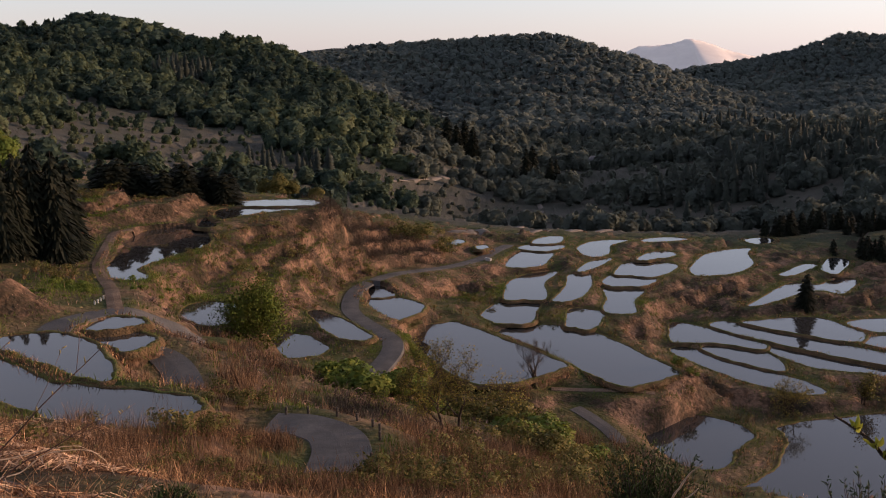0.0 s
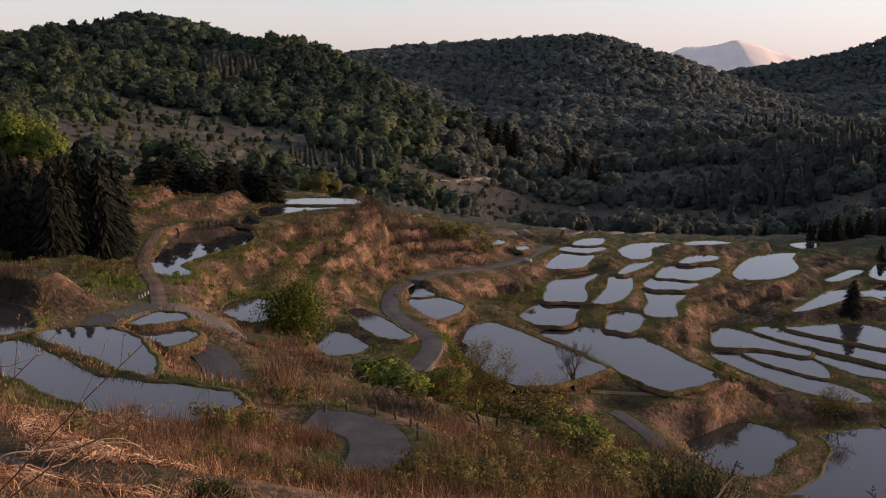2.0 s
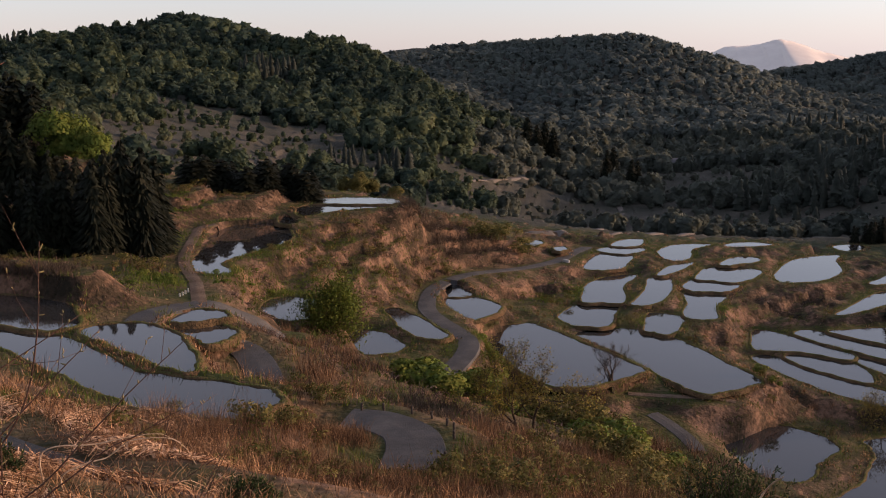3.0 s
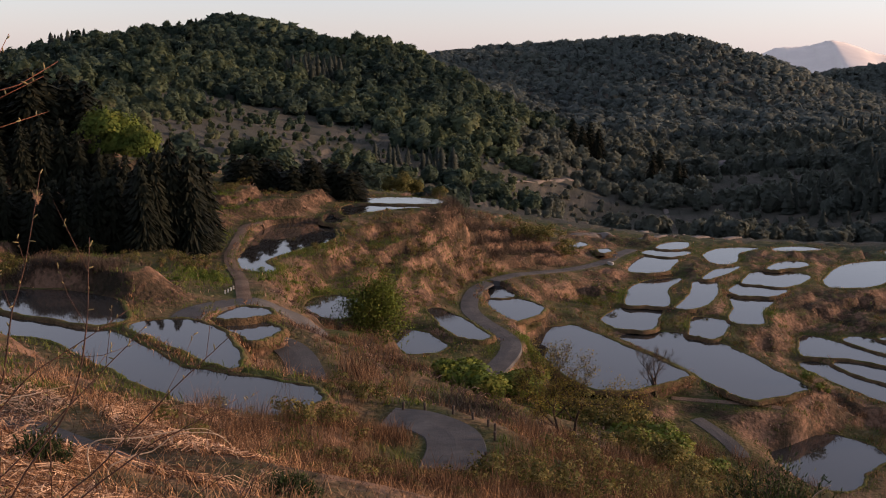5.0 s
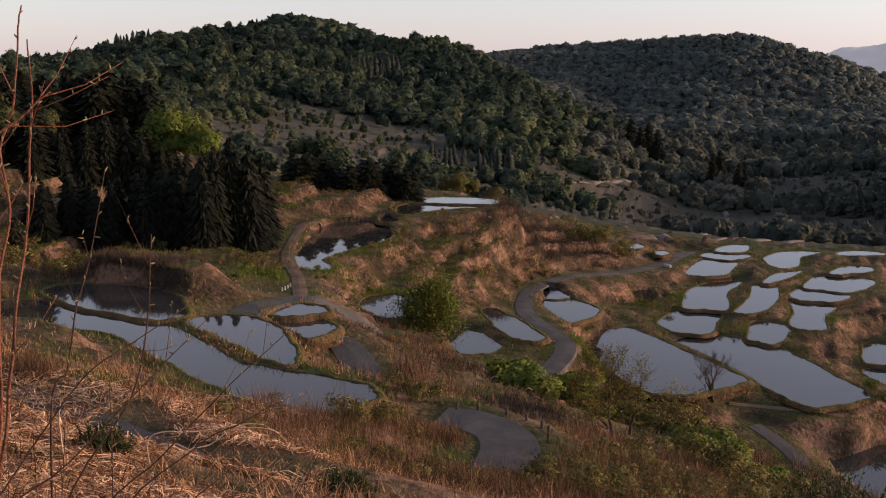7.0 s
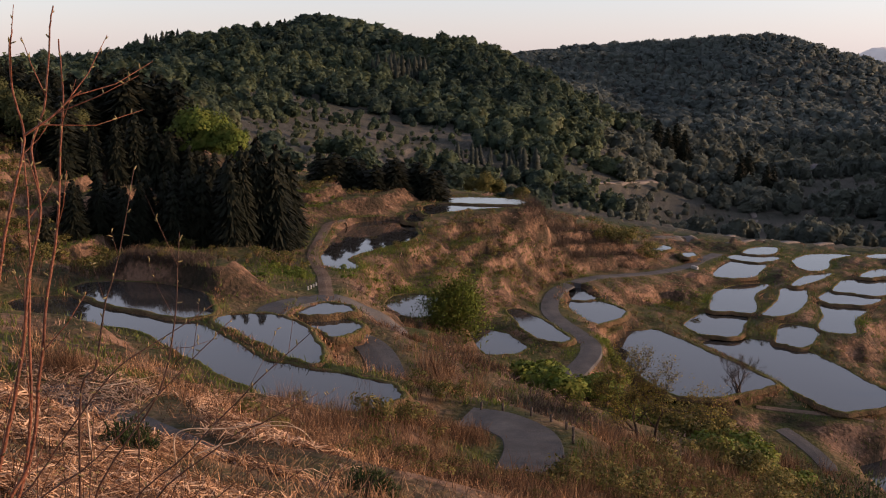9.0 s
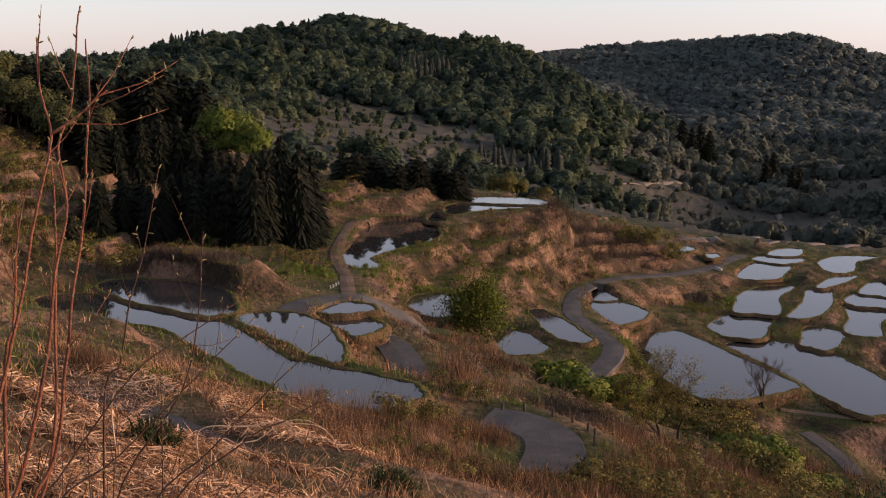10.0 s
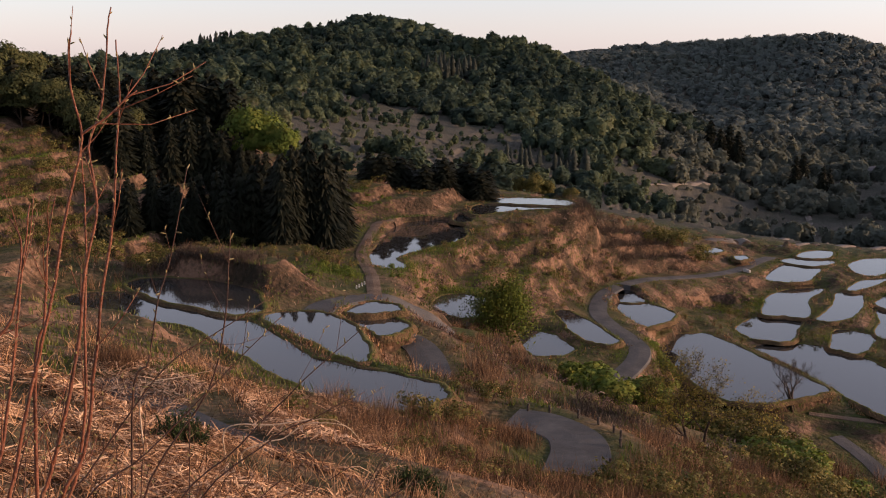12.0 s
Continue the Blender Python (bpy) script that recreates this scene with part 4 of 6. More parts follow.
def grow(rng, p, d, length, rad, level, lines, tips, kids=4, spread_angle=0.7, shrink=0.62, rise=0.15):
    pts = [(*p, rad)]
    q, dd = np.array(p, float), np.array(d, float)
    for k in range(4):
        dd = unit(dd + rng.normal(size=3) * 0.13 + np.array([0, 0, rise * 0.4]))
        q = q + dd * length / 4
        pts.append((*q, rad * (1 - 0.13 * (k + 1))))
    lines.append(pts)
    if level == 0:
        tips.append((np.array(pts[2][:3]), dd))
        tips.append((q, dd))
        return
    for k in range(kids):
        i = min(4, 1 + int(rng.integers(1, 4)) + (k == 0))
        b = np.array(pts[i][:3])
        nd = unit(dd + unit(rng.normal(size=3)) * spread_angle * 1.3 + np.array([0, 0, rise]))
        grow(rng, b, nd, length * shrink * rng.uniform(0.8, 1.2), max(pts[i][3] * 0.62, 0.016), level - 1, lines, tips, kids, spread_angle, shrink, rise)


def on_land(x, y):
    return float(land_height(np.array([x]), np.array([y]))[0][0])


def limb_tree(name, label, category, seed, x, y, height, leaf_mat, per_tip, leaf, stems=1, levels=3, kids=4, loose=0.5, group="", trunk_r=0.12, lean=(0, 0), spread_angle=0.7):
    """A tree of real limbs with leaf clumps at the twig ends."""
    rng = np.random.default_rng(seed)
    lines, tips = [], []
    for s in range(stems):
        d = unit(np.array([lean[0] + rng.normal() * 0.22 * (stems > 1), lean[1] + rng.normal() * 0.22 * (stems > 1), 1.0]))
        grow(rng, (rng.normal() * 0.15 * (stems > 1), rng.normal() * 0.15 * (stems > 1), -0.4), d, height * 0.48, trunk_r, levels, lines, tips, kids, spread_angle)
    top = max(t[0][2] for t in tips)
    s = height / top
    tree = thing(name, label, category, group, at=(x, y, on_land(x, y)))
    v, f = tubes(lines)
    piece("trunk", link_mesh("trunk", v * s, f, BARK), tree, "forked brown trunk with fine limbs")
    if per_tip:
        c = np.concatenate([t[0] * s + rng.normal(size=(per_tip, 3)) * loose for t in tips])
        n = unit(unit(c - np.array([0, 0, height * 0.5])) + rng.normal(size=c.shape) * 0.45)
        piece("crown", fast_mesh("crown", leaves_at(rng, c, leaf), leaf_mat, None, n), tree)
    return tree


# ---- woods on the hills ----
CEDARS_FRONT = [(-44.7, 105.5, 42.6), (-46.5, 105.5, 43.4), (-47.5, 101.7, 42.6), (-47.5, 99.7, 41.6), (-53.1, 104.2, 39.9), (-54.7, 103.4, 39.8), (-57.3, 102.0, 39.7), (-59.4, 100.8, 38.5), (-61.7, 99.4, 37.3), (-63.9, 98.0, 38.5), (-65.6, 96.9, 37.7)]
CEDARS_MIDDLE = [(-52.9, 123.3, 39.8), (-61.1, 123.3, 39.8), (-64.2, 122.2, 40.9), (-67.2, 122.2, 42.9), (-70.2, 122.2, 44.9), (-72.3, 121.2, 45.9), (-73.3, 117.1, 44.9), (-75.4, 114.0, 42.9), (-76.4, 111.0, 40.9), (-58.1, 122.2, 39.8)]
CEDARS_FILL = [(-62.9, 86.6, 35.7), (-65.3, 95.1, 38.7), (-64.5, 99.3, 39.8), (-60.5, 98.3, 37.7), (-60.2, 103.3, 38.7), (-55.6, 101.0, 37.7), (-54.1, 104.2, 37.2), (-50.6, 103.7, 36.7), (-48.8, 105.7, 35.7)]
CEDARS_BACK = [(-78, 145, 48), (-80, 148, 50), (-83, 148, 51), (-85, 145, 52), (-86, 142, 52), (-90, 144, 51), (-93, 145, 52), (-91, 138, 50), (-95, 141, 51), (-101, 143, 49), (-105, 146, 51), (-113, 153, 53), (-113, 159, 53), (-108, 156, 51), (-122, 158, 54), (-124, 157, 54), (-120, 147, 54)]
LEAFY_LEFT = [(-68, 132, 46), (-67, 134, 45), (-63, 132, 43), (-60, 131, 40), (-94, 117, 50), (-91, 117, 48), (-99, 126, 51), (-107, 126, 55), (-107, 130, 55), (-84, 124, 46), (-106, 120, 55), (-102, 110, 54), (-93, 112, 51), (-89, 113, 50), (-86, 114, 49), (-96, 111, 51), (-82, 112, 47)]
CEDARS_LEFT = [(-98, 117, 53), (-95, 121, 52), (-91, 122, 52), (-88, 121, 51), (-101, 116, 53), (-84, 118, 50), (-80, 116, 48), (-78, 112, 46), (-104, 122, 54)]
CEDARS_SPUR = [(-54, 149, 37), (-53, 151, 37), (-52, 150, 38), (-51, 153, 37), (-50, 152, 37), (-49, 155, 35), (-45, 151, 36), (-44, 154, 36), (-43, 153, 37), (-42, 155, 36), (-40, 157, 36), (-39, 156, 36), (-37, 155, 35)]
LEAFY_SPUR = [(-36, 202, 30), (-39, 204, 29), (-34, 207, 28), (-28, 204, 27)]
CEDARS_RIGHT = [(77, 212, 19), (80, 213, 20), (84, 216, 19), (89, 219, 20), (93, 219, 20), (95, 216, 19), (95, 209, 20), (99, 210, 20), (101, 209, 21), (87, 189, 18), (88, 185, 19), (91, 184, 19), (97, 192, 19), (104, 200, 21)]
CEDARS_FAR = [(36, 413, 20), (40, 416, 21), (46, 402, 17), (49, 407, 16), (10, 455, 31), (6, 450, 29), (14, 448, 28), (2, 470, 32), (80, 473, 12), (100, 510, 13)]
CLEARINGS = [(-112, 350, 60, 22), (-98, 290, 28, 52), (-68, 305, 26, 30), (-60, 250, 22, 16), (-90, 225, 24, 18), (30, 330, 60, 30), (75, 420, 40, 28), (10, 395, 26, 18), (90, 500, 30, 20), (240, 720, 50, 24), (-190, 455, 40, 14), (-40, 372, 30, 6), (60, 300, 90, 22), (-25, 262, 40, 18)]


def open_land(x, y):
    o = np.zeros(len(x), bool)
    for cx, cy, rx, ry in CLEARINGS:
        o |= ((x - cx) / rx) ** 2 + ((y - cy) / ry) ** 2 < 1 + 0.35 * np.sin(x * 0.13 + y * 0.09)
    return o


def woods_places(rng, r0, r1, step, a0=-44.0, a1=29.0):
    """Places on a shaken grid within a sector of the land."""
    xs, ys = np.meshgrid(np.arange(-1100, 900, step), np.arange(120, 1500, step))
    x, y = xs.ravel() + rng.uniform(-0.45, 0.45, xs.size) * step, ys.ravel() + rng.uniform(-0.45, 0.45, xs.size) * step
    r, a = np.hypot(x, y), np.degrees(np.arctan2(x, y))
    edge = r0 + 10 * np.sin(a * 0.4) + 8 * np.sin(a * 1.1) - (50 * np.clip((-3 - a) / 6, 0, 1) if r0 < 300 else 0)
    crest = 880 + 90 * np.clip((a + 9) / 4, 0, 1) + 330 * np.clip((a - 8) / 4, 0, 1)
    m = (r > edge) & (r < r1) & (r < crest) & (a > a0) & (a < a1)
    return x[m], y[m]


def plant_woods(seed, r0, r1, step, leaves, leaf, wide, lobes, level):
    rng = np.random.default_rng(seed)
    x, y = woods_places(rng, r0, r1, step)
    clear = open_land(x, y)
    keep = ~clear | (rng.random(len(x)) < 0.85)
    x, y, clear = x[keep], y[keep], clear[keep]
    z, _, _ = land_height(x, y)
    a = np.degrees(np.arctan2(x, y))
    patch = np.sin(x * 0.023 + 2 * np.sin(y * 0.011)) * np.sin(y * 0.019 + 1.5 * np.sin(x * 0.017))
    right = (a > 9) & (np.hypot(x, y) < 620)
    cedar = ((patch > 0.92) & (a < -4)) | (right & (patch > 0.35) & ~clear & (rng.random(len(x)) < 0.5))
    b = ~cedar
    w = rng.uniform(0.5, 1.25, b.sum()) * wide * np.where(clear[b], rng.uniform(0.15, 0.5, b.sum()), 1.0)
    h = w * rng.uniform(0.8, 1.3, b.sum()) * (0.8 if r0 > 500 else 1.0)
    stand = np.sin(x * 0.031 + 1.7 * np.sin(y * 0.015)) * np.sin(y * 0.027 + 1.2 * np.sin(x * 0.02) + 2)
    tone = np.clip(rng.normal(0.0, 0.16, b.sum()) + 0.55 * stand[b] + 0.3 * clear[b], -0.9, 1.2)
    models = [billow(rng, level, lobes, leaves, leaf) for _ in range(14)]
    # the nearer left slopes are in full leaf; valley and far hills carry painted haze
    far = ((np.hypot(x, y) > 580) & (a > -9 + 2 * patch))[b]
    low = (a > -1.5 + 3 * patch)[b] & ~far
    for sel, material, label in ((low, WOODS_LOW_HAZE, "low valley woods in olive-grey leaf paled with painted haze"), (~low & ~far, WOODS, "broadleaf hill woods in dark green spring leaf"), (far, WOODS_HAZE, "broadleaf far hill woods in grey-green paled with painted haze")):
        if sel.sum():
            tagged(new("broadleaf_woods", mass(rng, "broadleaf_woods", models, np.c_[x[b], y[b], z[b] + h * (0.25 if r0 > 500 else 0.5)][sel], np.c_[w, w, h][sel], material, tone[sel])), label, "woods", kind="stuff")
    h = rng.uniform(8, 13, cedar.sum()) * np.where(clear[cedar], 0.6, 1.0)
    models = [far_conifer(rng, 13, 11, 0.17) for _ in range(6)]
    tagged(new("cedar_woods", mass(rng, "cedar_woods", models, np.c_[x[cedar], y[cedar], z[cedar] - 0.5], np.c_[h * 1.15, h * 1.15, h], CEDAR_HAZE)), "dark cedar plantation on the hillside", "woods", kind="stuff")


plant_woods(11, 262, 350, 5.4, 400, 0.15, 4.2, 20, 1)
plant_woods(12, 350, 600, 7.0, 260, 0.17, 5.6, 16, 1)
plant_woods(13, 600, 1330, 7.2, 50, 0.27, 6.3, 12, 1)

# the pale mountain far beyond the ridges
rng = np.random.default_rng(5)
crest = open_curve([(560, 3980, 90), (747, 3930, 154), (802, 3919, 177), (868, 3905, 180), (923, 3892, 186), (955, 3884, 194), (997, 3874, 204), (1062, 3856, 190), (1147, 3832, 157), (1210, 3813, 140), (1350, 3770, 95)], 8)
v, m = [], len(crest)
for k in range(9):
    rough = 5 * np.sin(np.arange(m) * 0.45 + k * 0.6) * (k > 0)
    v.append(np.c_[crest[:, 0] + rough * 2, crest[:, 1] - k * 60 + rough * 2, crest[:, 2] + rough * 0.3 + (np.sin(np.arange(m) * 1.3) * 0.8 if k == 0 else 0) - k * 20])
v.append(np.c_[crest[:, 0], crest[:, 1] + 500, crest[:, 2] - 240])
f = [(k * m + i, k * m + i + 1, (k + 1) * m + i + 1, (k + 1) * m + i) for k in range(8) for i in range(m - 1)] + [(i + 1, i, 9 * m + i, 9 * m + i + 1) for i in range(m - 1)]
tagged(new("backdrop_mountain", link_mesh("backdrop_mountain", np.vstack(v), f, SNOW)), "pale snow-streaked mountain far off in the haze", "mountain", kind="structure")

# ---- single trees ----
rng = np.random.default_rng(21)


def cedar_model(seed):
    r = np.random.default_rng(seed)
    t = thing("cedar_tree", "tall dark green cedar with drooping sprays", "tree", "cedars")
    v, f = tubes([[(0, 0, -0.03, 0.022), (0, 0, 0.3, 0.016), (0.004, 0, 0.65, 0.009), (0, 0, 0.99, 0.002)]], 7)
    piece("trunk", link_mesh("trunk", v, f, BARK), t)
    piece("crown", fast_mesh("crown", conifer_shape(r, 84, 26, 0.18, 0.02, 0.5, 0.55), CEDAR), t)
    return t


MODELS = [cedar_model(s) for s in (1, 2, 3, 4)]
PLACED = [[], [], [], []]


def plant_cedar(x, y, top, wide=1.0):
    z = on_land(x, y)
    h = min(max(top - z, 7.0), 26.0)
    w = h * wide
    PLACED[int(rng.integers(0, 4))].append(Matrix.LocRotScale((x, y, min(top - h, z - 0.2)), Euler((0, 0, rng.uniform(0, 6.28))), (w * rng.uniform(1.0, 1.25), w * rng.uniform(1.0, 1.25), h)))


for spots, wide in ((CEDARS_FRONT, 0.85), (CEDARS_MIDDLE, 0.95), (CEDARS_FILL, 1.15), (CEDARS_BACK, 1.6), (CEDARS_LEFT, 1.6), (CEDARS_SPUR, 2.5), (CEDARS_RIGHT, 1.5), (CEDARS_FAR, 1.2)):
    for x, y, top in spots:
        plant_cedar(x + rng.uniform(-0.5, 0.5), y + rng.uniform(-0.5, 0.5), top, wide)
for spots, n in ((CEDARS_FRONT, 3), (CEDARS_MIDDLE, 3), (CEDARS_BACK, 2), (CEDARS_SPUR, 2), (CEDARS_RIGHT, 2)):
    for x, y, top in spots * n:
        plant_cedar(x + rng.uniform(-5, 0.5), y + rng.uniform(0, 9), top - rng.uniform(0.3, 2.5), 1.0 if top > 38 or top < 25 else 1.8)
plant_cedar(61.3, 154.3, 17.5, 1.5)
for model, places in zip(MODELS, PLACED):
    for m in places[1:]:
        copy_thing(model, m)
    model.matrix_basis = places[0]


def round_tree(x, y, top, seed, leaf_mat, label):
    r = np.random.default_rng(seed)
    z = on_land(x, y)
    h = max(top - z, 5.0)
    w = h * 0.42
    t = thing("broadleaf_tree", label, "tree", "leafy trees", at=(x, y, z))
    lines, tips = [], []
    grow(r, (0, 0, -0.3), (0, 0, 1), h * 0.45, h * 0.02, 2, lines, tips, 4)
    v, f = tubes(lines)
    piece("trunk", link_mesh("trunk", v, f, BARK), t)
    q, n = crown_shape(r, 5200, 22, 0.036)
    piece("crown", fast_mesh("crown", q * np.array([w, w, h * 0.45]) + np.array([0, 0, h * 0.58]), leaf_mat, None, n), t)


for i, (x, y, top) in enumerate(LEAFY_LEFT):
    round_tree(x, y, top, 40 + i, LEAF if i in (0, 1, 2, 3, 5) else HILL_LEAF, "broadleaf tree in yellow-green spring leaf beside the cedars" if i < 4 else "broadleaf tree with new green leaves on the slope")
for i, (x, y, top) in enumerate(LEAFY_SPUR):
    round_tree(x, y, top, 60 + i, SCRUB, "small broadleaf tree in olive spring leaf behind the spur")

limb_tree("broadleaf_tree", "bushy green tree standing between lane and paddies", "tree", 3, -19.8, 91.5, 6.0, LEAF, 17, 0.08, stems=4, levels=3, kids=5, loose=0.75, spread_angle=0.9)
limb_tree("broadleaf_tree", "sparse many-stemmed tree just coming into leaf", "tree", 8, 0.8, 68.0, 7.6, BUDDING, 5, 0.05, stems=3, levels=4, kids=4, loose=0.25, trunk_r=0.16, spread_angle=0.75)
limb_tree("bare_tree", "small bare tree beside the large paddy", "tree", 9, 11.5, 109.5, 6.2, SCRUB, 0, 0.1, stems=2, levels=4, kids=4, trunk_r=0.24)
limb_tree("broadleaf_tree", "thin tree with tiered pale green sprays", "tree", 10, 42.4, 110.0, 5.8, BUDDING, 5, 0.06, stems=2, levels=3, kids=5, loose=0.3, spread_angle=1.1)
limb_tree("broadleaf_tree", "thin young tree with pale green sprays", "tree", 12, 53.0, 113.0, 4.0, SCRUB, 12, 0.09, stems=2, levels=2, kids=5, loose=0.4)

# ---- grass, brush and scrub ----
def blades(rng, x, y, z, length, width, lean):
    """Two-piece bent blades of grass or stems from their feet."""
    n = len(x)
    a, b = rng.uniform(0, 2 * math.pi, n), rng.uniform(0, 2 * math.pi, n)
    L = np.broadcast_to(length, n) * rng.uniform(0.6, 1.3, n)
    ln = np.clip(np.broadcast_to(lean, n) * rng.uniform(0.3, 1.6, n), 0, 1.45)
    d = np.c_[np.cos(a), np.sin(a)]
    s = np.c_[np.cos(b), np.sin(b), np.zeros(n)] * (np.broadcast_to(width, n) / 2)[:, None]
    p0 = np.c_[x, y, z - 0.05]
    p1 = p0 + np.c_[d * (np.sin(ln * 0.6) * L * 0.55)[:, None], np.cos(ln * 0.6) * L * 0.55]
    p2 = p1 + np.c_[d * (np.sin(ln) * L * 0.5)[:, None], np.cos(ln * 1.1) * L * 0.5]
    return np.concatenate([np.stack([p0 - s, p0 + s, p1 + s * 0.8, p1 - s * 0.8], 1), np.stack([p1 - s * 0.8, p1 + s * 0.8, p2 + s * 0.15, p2 - s * 0.15], 1)])


def sector(rng, n, r0, r1, a0=-46.0, a1=30.0, power=1.0):
    r, a = r0 + (r1 - r0) * rng.random(n) ** power, np.radians(rng.uniform(a0, a1, n))
    return r * np.sin(a), r * np.cos(a)


def dry(rng, x, y, clear=0.6):
    z, wet, near = land_height(x, y)
    m = ~wet & (near > clear)
    return x[m], y[m], z[m]


def clumped(rng, x, y, share=0.0):
    p = np.sin(x * 0.35 + 2 * np.sin(y * 0.21)) * np.sin(y * 0.31 + 1.6 * np.sin(x * 0.27)) + 0.5 * np.sin(x * 0.9 + y * 0.7)
    return p > share


def tufts(rng, x, y, z, per, spread_r, length, width, lean):
    k = np.repeat(np.arange(len(x)), per)
    return blades(rng, x[k] + rng.normal(size=len(k)) * spread_r, y[k] + rng.normal(size=len(k)) * spread_r, z[k], length, width, lean)


rng = np.random.default_rng(31)
x, y, z = dry(rng, *sector(rng, 15000, 3.2, 34, -50, -2, 1.1), 0.3)
q1 = blades(rng, x, y, z, 0.5, 0.013, 1.3)
x, y, z = dry(rng, *sector(rng, 9000, 26, 62, -46, 26), 1.8)
m = clumped(rng, x * 1.3, y * 1.3, -0.05)
x, y, z = x[m], y[m], z[m]
q2 = tufts(rng, x, y, z, 5, 0.25, np.repeat(0.35 + 0.3 * (1 + np.sin(x * 0.8 + y * 0.5)), 5), 0.022, 1.0)
x, y, z = dry(rng, *sector(rng, 7000, 58, 225, -40, 29, 1.2), 0.9)
m = clumped(rng, x, y, -0.3)
q3 = tufts(rng, x[m], y[m], z[m], 3, 0.2, 0.5, 0.06, 0.8)


def steepness(x, y):
    h = land_height(x, y)[0]
    gx1, gy1 = land_height(x + 0.8, y)[0] - h, land_height(x, y + 0.8)[0] - h
    return np.hypot(gx1, gy1) / 0.8, np.c_[-gx1, -gy1] / np.maximum(np.hypot(gx1, gy1), 1e-6)[:, None]


# straw hangs down the steep banks in thick clumps
x, y = np.r_[rng.uniform(-55, 12, 17000), rng.uniform(-10, 85, 9000)], np.r_[rng.uniform(60, 185, 17000), rng.uniform(100, 215, 9000)]
x, y, z = dry(rng, x, y, 0.7)
st, down = steepness(x, y)
m = (st > 0.5) & clumped(rng, x * 0.6, y * 0.6, 0.05)
k = np.repeat(np.nonzero(m)[0], 6)
n = len(k)
L = rng.uniform(0.3, 0.75, n)
foot = np.c_[x[k] + rng.normal(size=n) * 0.22, y[k] + rng.normal(size=n) * 0.22, z[k] - 0.02]
d2 = down[k] + rng.normal(size=(n, 2)) * 0.45
s = np.c_[-d2[:, 1], d2[:, 0], np.zeros(n)] * 0.03
rise = np.c_[d2 * (L * 0.3)[:, None], L * rng.uniform(0.15, 0.5, n)]
fall = rise + np.c_[d2 * (L * 0.45)[:, None], -L * rng.uniform(0.1, 0.5, n)]
q4 = np.concatenate([np.stack([foot - s, foot + s, foot + rise + s, foot + rise - s], 1), np.stack([foot + rise - s, foot + rise + s, foot + fall + s * 0.2, foot + fall - s * 0.2], 1)])
tagged(new("dead_grass", fast_mesh("dead_grass", np.concatenate([q1, q2]), STRAW)), "straw-coloured dead pampas grass on the near slope", "grass", kind="stuff")
tagged(new("bank_straw", fast_mesh("bank_straw", np.concatenate([q3, q4]), BANK_STRAW)), "rosy dead grass hanging over the terrace banks", "grass", kind="stuff")

x, y, z = dry(rng, *sector(rng, 26000, 40, 215, -40, 29, 1.1), 0.35)
m = ~clumped(rng, x, y, -0.15)
tagged(new("young_grass", fast_mesh("young_grass", tufts(rng, x[m], y[m], z[m], 4, 0.2, 0.4, 0.06, 0.5), TURF)), "fresh green grass in patches on the banks", "grass", kind="stuff")

# short grass along the bunds
bx, by, bz, bh = [], [], [], []
for level, cv in CURVES:
    seg = np.linalg.norm(np.roll(cv, -1, 0) - cv, axis=1)
    n = int(seg.sum() * 9)
    at = rng.choice(len(cv), n, p=seg / seg.sum())
    tg = np.roll(cv, -1, 0)[at] - cv[at]
    o = np.c_[tg[:, 1], -tg[:, 0]] / np.maximum(np.linalg.norm(tg, axis=1), 1e-6)[:, None]
    off = rng.uniform(0.2, 1.5, n)
    q = cv[at] + tg * rng.random((n, 1)) + o * off[:, None]
    bx.append(q[:, 0]), by.append(q[:, 1]), bz.append(level + 0.1 - np.maximum(off - 0.4, 0) * 1.0), bh.append(np.where(off < 0.6, 0.2, 0.5))
bx, by, bz, bh = (np.concatenate(v) for v in (bx, by, bz, bh))
gz, gw, _ = land_height(bx, by)
m = ~gw
bx, by, bz, bh = bx[m], by[m], np.maximum(bz, gz)[m], bh[m]
green = clumped(rng, bx, by, -0.35)
for sel, mt, nm, lb in ((green, TURF, "bund_grass", "short green grass on the bunds"), (~green, STRAW, "bund_straw", "dry bent grass on the bunds")):
    k = np.repeat(np.nonzero(sel)[0], 2)
    tagged(new(nm, fast_mesh(nm, blades(rng, bx[k] + rng.normal(size=len(k)) * 0.12, by[k] + rng.normal(size=len(k)) * 0.12, bz[k], bh[k], 0.05, 0.8), mt)), lb, "grass", kind="stuff")

